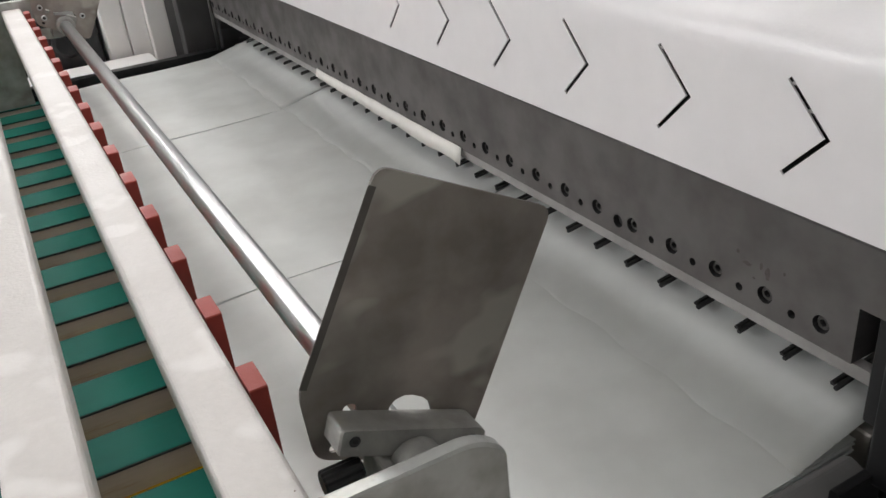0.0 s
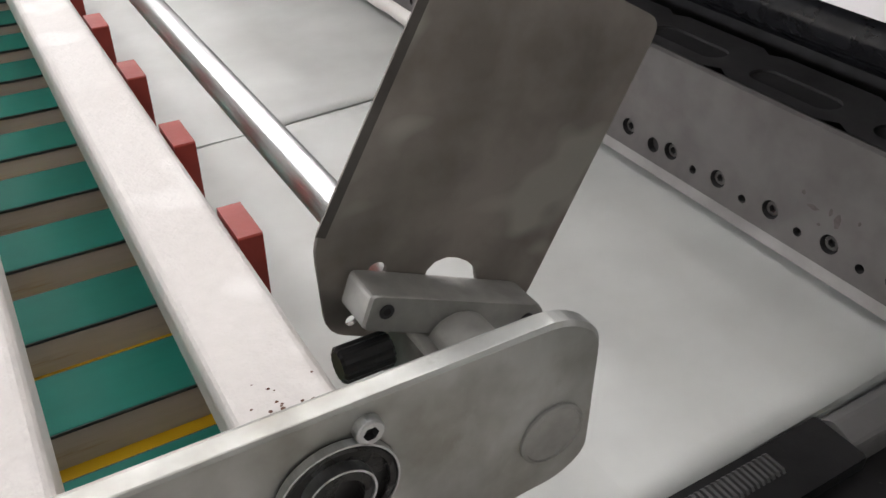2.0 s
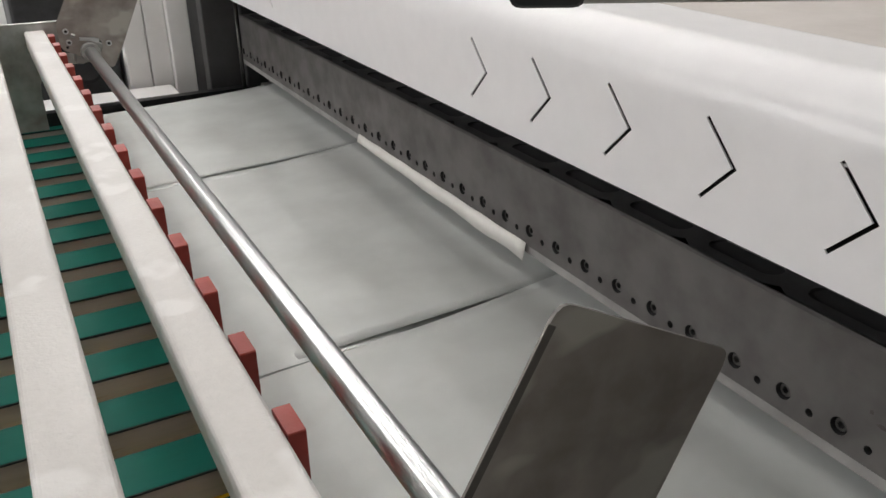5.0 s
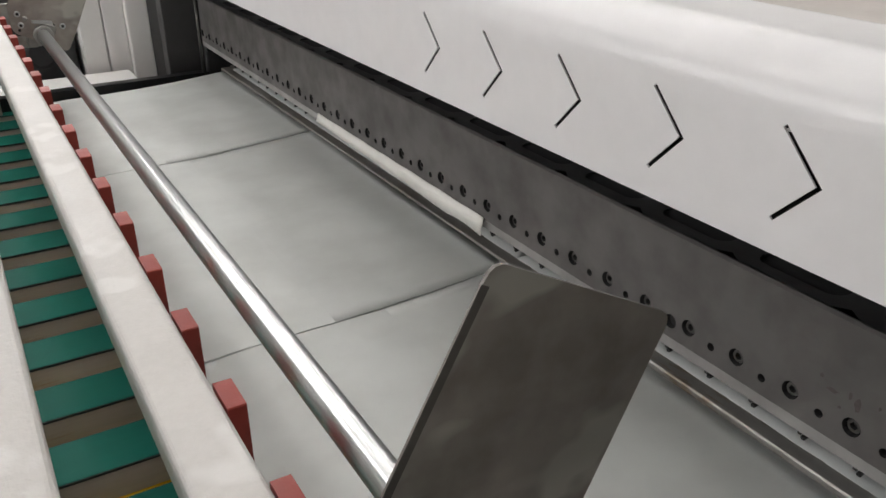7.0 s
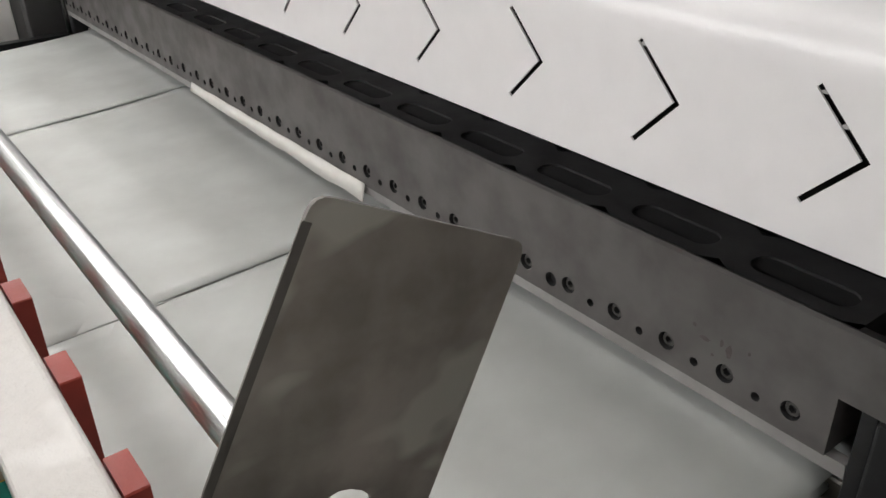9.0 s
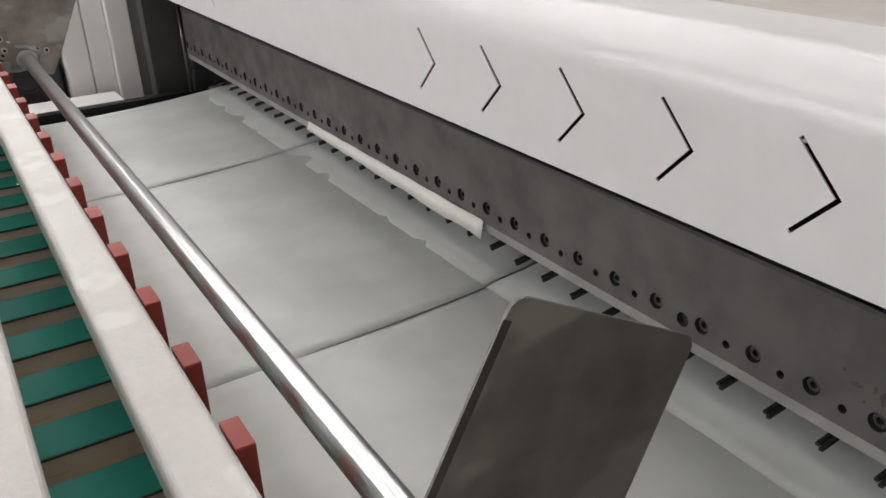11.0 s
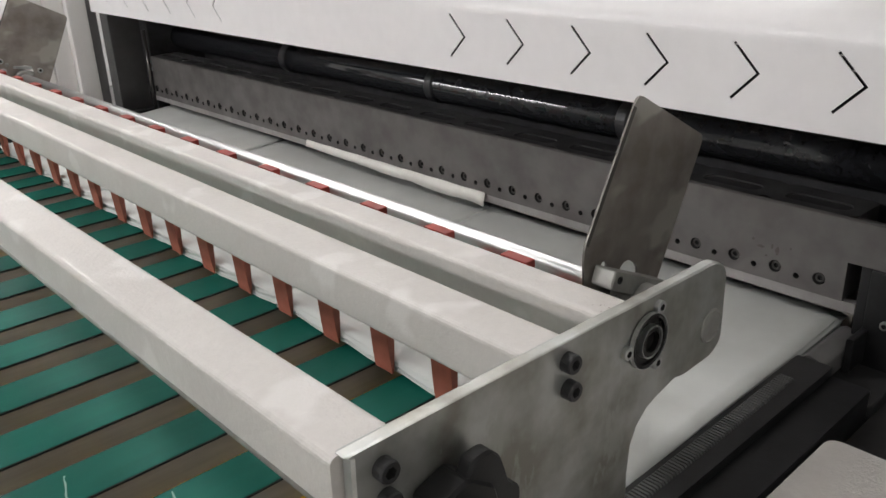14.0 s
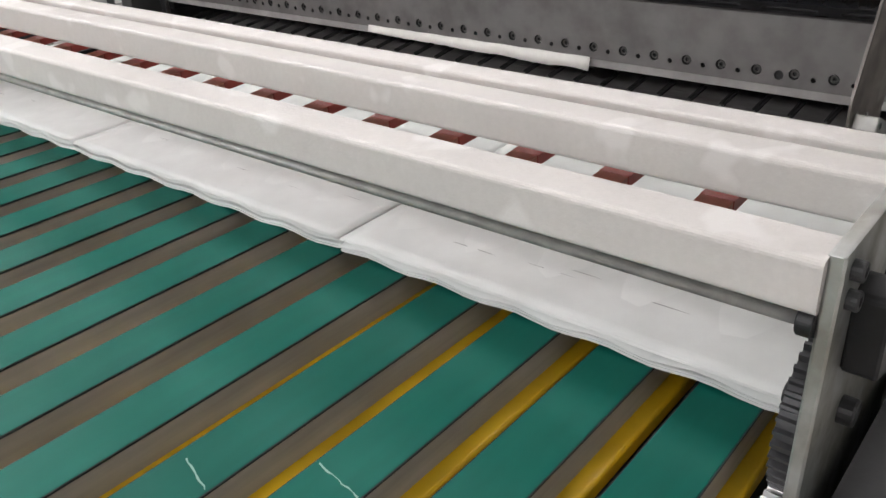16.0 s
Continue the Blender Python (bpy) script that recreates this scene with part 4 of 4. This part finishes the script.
# ---- beside the conveyor ----
def side_rail():
    t = thing("bellows_rail", "black rail with a ribbed bellows cover", "rail")
    bm = bmesh.new()
    block(bm, -0.36, 0.300, -0.190, -0.1465, -0.36, -0.182, 0.004)
    part("rail_body", bm, "black", t)
    bm = bmesh.new()
    block(bm, -0.06, 0.300, -0.150, -0.112, -0.195, -0.172, 0.003)
    part("rail_cap", bm, "black", t)
    rib = None
    for i in range(64):
        x = -0.02 + i * 0.0042
        if rib is None:
            bm = bmesh.new()
            prism(bm, [(-0.134, -0.1722), (-0.117, -0.1722), (-0.119, -0.1698), (-0.132, -0.1698)], "x", 0, 0.0022)
            rib = part("rib", bm, "rib", t)
            rib.location = (x, 0, 0)
        else:
            twin("rib", rib, pose(x, 0, 0), t)
    bm = bmesh.new()
    prism(bm, soft_poly([(-0.140, -0.200), (-0.113, -0.200), (-0.113, -0.176), (-0.122, -0.170), (-0.140, -0.176)], 0.003, 2), "x", 0.302, 0.395)
    part("rail_end", bm, "grey_frame", t, "worn grey rail end")
    bm = bmesh.new()
    block(bm, 0.206, 0.394, -0.285, -0.192, FLOOR, -0.215, 0.003)
    block(bm, 0.302, 0.394, -0.1915, -0.108, FLOOR, -0.204, 0.003)
    part("skirt", bm, "void", t, "black machine skirt")
    bm = bmesh.new()
    prism(bm, soft_poly([(-0.150, -0.200), (-0.142, -0.200), (-0.142, -0.160), (-0.150, -0.160)], 0.002, 2), "x", 0.345, 0.392)
    part("bracket", bm, "black", t)
    p = thing("side_table", "white painted side table beside the rail", "table")
    bm = bmesh.new()
    block(bm, -1.4, 0.200, -0.95, -0.192, -0.215, -0.185, 0.012)
    part("tabletop", bm, "paint", p)
    for x in (-1.3, 0.12):
        bm = bmesh.new()
        block(bm, x - 0.03, x + 0.03, -0.9, -0.25, FLOOR, -0.215, 0.004)
        part("trestle", bm, "grey_frame", p)


def far_side():
    c = thing("control_cabinet", "cream painted cabinet with a tall door", "cabinet")
    bm = bmesh.new()
    block(bm, 0.2585, 0.3080, 1.735, 2.3, FLOOR, 0.9, 0.004)
    part("corner_column", bm, "cabinet", c)
    bm = bmesh.new()
    block(bm, 0.3083, 0.3320, 1.742, 2.3, FLOOR, 0.9, 0.003)
    part("side_panel", bm, "grey_frame", c, "grey side panel")
    bm = bmesh.new()
    block(bm, 0.155, 0.2580, 1.765, 2.3, FLOOR, 0.9, 0.004)
    part("body", bm, "cabinet", c)
    bm = bmesh.new()
    block(bm, 0.157, 0.2085, 1.752, 1.764, FLOOR + 0.1, 0.85, 0.003)
    part("door", bm, "cabinet", c, "door with a dark joint")
    bm = bmesh.new()
    block(bm, 0.2105, 0.2580, 1.752, 1.764, FLOOR + 0.1, 0.85, 0.003)
    part("door", bm, "cabinet", c, "door with a dark joint")
    h = thing("motor_housing", "dark motor housing beside the cabinet", "housing")
    bm = bmesh.new()
    block(bm, -0.06, 0.147, 1.775, 2.2, FLOOR, 0.05, 0.012)
    part("shell", bm, "black_steel", h)
    bm = bmesh.new()
    lathe(bm, [(0.030, 1.774), (0.034, 1.770), (0.034, 1.745), (0.026, 1.740)], "y", 0.070, -0.120, 28)
    part("end_cap", bm, "black", h, "round black end cap")
    l = thing("white_ledge", "white painted ledge at the end of the conveyor", "ledge")
    bm = bmesh.new()
    block(bm, -0.20, 0.245, 1.625, 1.73, -0.235, -0.175, 0.004)
    part("slab", bm, "cabinet", l)
    for x in (-0.15, 0.2):
        bm = bmesh.new()
        block(bm, x - 0.02, x + 0.02, 1.66, 1.70, FLOOR, -0.235, 0.003)
        part("foot", bm, "grey_frame", l)
    e = thing("edge_channel", "black channel along the far edge of the belts", "rail")
    bm = bmesh.new()
    block(bm, -0.36, 0.395, 1.596, 1.622, -0.36, -0.172, 0.004)
    part("channel", bm, "black", e)


hall()
conveyor()
BELT_OBS = belts()
PILES, SHEETS = paper()
BEAM = knife_beam()
press_cover()
press_body()
stop_frame()
handwheel()
GATE = stop_gate()
round_rod()
guide_plate(-0.048, 1)
guide_plate(2 * MID_Y + 0.048, -1)
side_rail()
far_side()


# ---- what moves ----
def exit_shift(t):
    """How far the belts have carried the pile away at time t."""
    rows = [(0, 0.0), (15.1, 0.0), (15.3, 0.014), (15.5, 0.049), (15.75, 0.111), (16.0, 0.178), (16.5, 0.31)]
    for (a, u), (b, v) in zip(rows, rows[1:]):
        if a <= t <= b:
            return u + (v - u) * (t - a) / (b - a)
    return 0.0


# the stroke wanders a little: seconds with its phase in turns, and with its height in metres
STROKE_PHASE = [(0, 0.0964), (2.2, 0.1385), (4.2, 0.0859), (6.5, 0.1099), (8.5, 0.0976), (10.2, 0.0990), (13.5, 0.1200), (16, 0.12)]
STROKE_LIFT = [(0, -0.005), (0.5, -0.005), (1.0, -0.0012), (3.0, -0.0015), (3.5, 0.0018), (4.2, -0.001), (6.5, 0.001), (7.0, 0.0038), (8.0, 0.0036), (8.5, 0.001), (16, 0.001)]


def between(rows, t):
    """The value at t of a table of (seconds, value)."""
    for (a, u), (b, v) in zip(rows, rows[1:]):
        if a <= t <= b:
            return u + (v - u) * (t - a) / (b - a)
    return rows[-1][1]


def motions():
    # the beam runs steadily, then slows down and is left hanging half way
    rows = []
    for i in range(int(13.75 / (PERIOD / 12)) + 1):
        t = i * PERIOD / 12
        turn = 2 * math.pi * (t / PERIOD - between(STROKE_PHASE, t))
        rows.append((t, pose(BEAM_X, 0, -0.0876 + 0.0350 * math.cos(turn) + between(STROKE_LIFT, t))))
    for t, z in ((14.0, -0.1195), (14.2, -0.1180), (14.4, -0.1105), (14.5, -0.1050), (14.6, -0.0960), (14.8, -0.0790), (15.0, -0.0710), (15.2, -0.0722), (15.4, -0.0750), (15.55, -0.0762), (15.8, -0.0755), (16.0, -0.0750)):
        rows.append((t, pose(BEAM_X, 0, z)))
    walk(BEAM, rows)
    walk(GATE, [(t, pose(-0.030, 0, -0.018, 0, a, 0)) for t, a in ((0, 0), (14.22, 0), (14.30, 4), (14.40, 15), (14.50, 29), (14.60, 38), (14.70, 45), (14.80, 58), (14.90, 73), (15.0, 81), (15.2, 86), (16, 87))])
    out = [0, 15.1, 15.3, 15.5, 15.75, 16.0]
    for ob in BELT_OBS + PILES:
        p = ob.location.copy()
        walk(ob, [(t, pose(p.x - exit_shift(t), p.y, p.z)) for t in out])
    rnd = random.Random(11)
    feed = [(-0.17, 0.000, 0.0), (-0.11, 0.012, 0.0), (-0.05, 0.093, 0.002), (0.0125, 0.175, 0.0008), (0.06, 0.372, 0.0050), (0.12, 0.384, 0.0045), (0.30, 0.390, 0.0028), (0.39, 0.394, 0.0022), (0.48, 0.425, 0.0015), (0.60, 0.438, 0.0), (0.70, 0.438, 0.0), (0.80, 0.438, 0.0)]
    # in the air the three sheets drift apart at their front edges before they settle
    drift = (-0.004, 0.019, 0.026)
    apart = {0.06: 0.25, 0.12: 1.0, 0.30: 0.13, 0.39: 0.05}
    # height of the front and the back edge over the neighbour's
    lifts = {-0.05: ((0.001, 0.001), (0.001, 0.003)), 0.0125: ((0.001, 0.004), (0.001, 0.006)), 0.06: ((0.001, 0.001), (0.001, 0.002)),
             0.12: ((0.004, 0.0), (0.007, 0.0)), 0.30: ((0.0006, 0.0), (0.0012, 0.001)), 0.39: ((0.0006, 0.0), (0.0012, 0.003)),
             0.48: ((0.0005, 0.0), (0.0012, 0.004)), 0.60: ((0.0003, 0.0015), (0.0010, 0.003)), 0.70: ((0.0003, 0.003), (0.0008, 0.003))}
    for col, k, ob in SHEETS:
        top = FIRST_TOP + PERIOD * k
        y0 = SEAMS[col][0] + rnd.uniform(-0.0008, 0.0008)
        yaw = rnd.uniform(-0.4, 0.4)
        dx = rnd.uniform(-0.002, 0.003)
        z_end = PILE_TOP + 0.0006 + k * 0.0002
        z_wait = -0.1660 - k * 0.00005
        start = STOP_X + 0.438
        rows = []
        if top - 0.17 > 0:
            rows.append((0, pose(start, y0, z_wait)))
        for dt, go, up in feed:
            t = top + dt
            if t > 15.99:
                continue
            if t < 0:
                continue
            f = go / 0.438
            lead = start - go
            z = (z_wait if dt < -0.15 else -0.1625) if up == 0.0 and go < 0.1 else z_end + up
            tilt = 0.0
            # while its tail is still on the bed the sheet slopes down from there to the pile
            if lead < 0.40 and lead + LENGTH > 0.424:
                reach = 0.424 - lead
                tilt = min(0.0, -math.degrees(math.asin((-0.1625 - z - 0.008 * max(0.0, (reach - 0.20) / 0.21) ** 1.6) / reach)))
            side = drift[col] * apart.get(dt, 0.0)
            # each sheet rides a little higher on the air than its nearer neighbour
            front, back = lifts[dt][col - 1] if col and dt in lifts else (0.0, 0.0)
            # settling, a flat sheet bends down with the pile at its front edge
            if k < WAVY_FROM and dt > 0.05:
                front -= 0.008 if dt >= 0.60 else (0.0100 if dt >= 0.30 else 0.0115)
            z += front
            tilt -= math.degrees(math.asin((back - front) / LENGTH))
            rows.append((t, pose(lead + dx * f - exit_shift(t), y0 + side, z, 0, tilt, yaw * f - math.degrees(math.atan(side / LENGTH)))))
        if rows[0][0] > 0:
            rows.insert(0, (0, rows[0][1]))
        last = rows[-1][0]
        for t in (15.1, 15.3, 15.5, 15.75, 16.0):
            if t > last + 0.02:
                if top + 0.80 <= t:
                    rows.append((t, pose(STOP_X + dx - exit_shift(t), y0, z_end, 0, 0, yaw)))
        if rows[-1][0] < 16:
            rows.append((16.0, rows[-1][1]))
        walk(ob, rows)


motions()
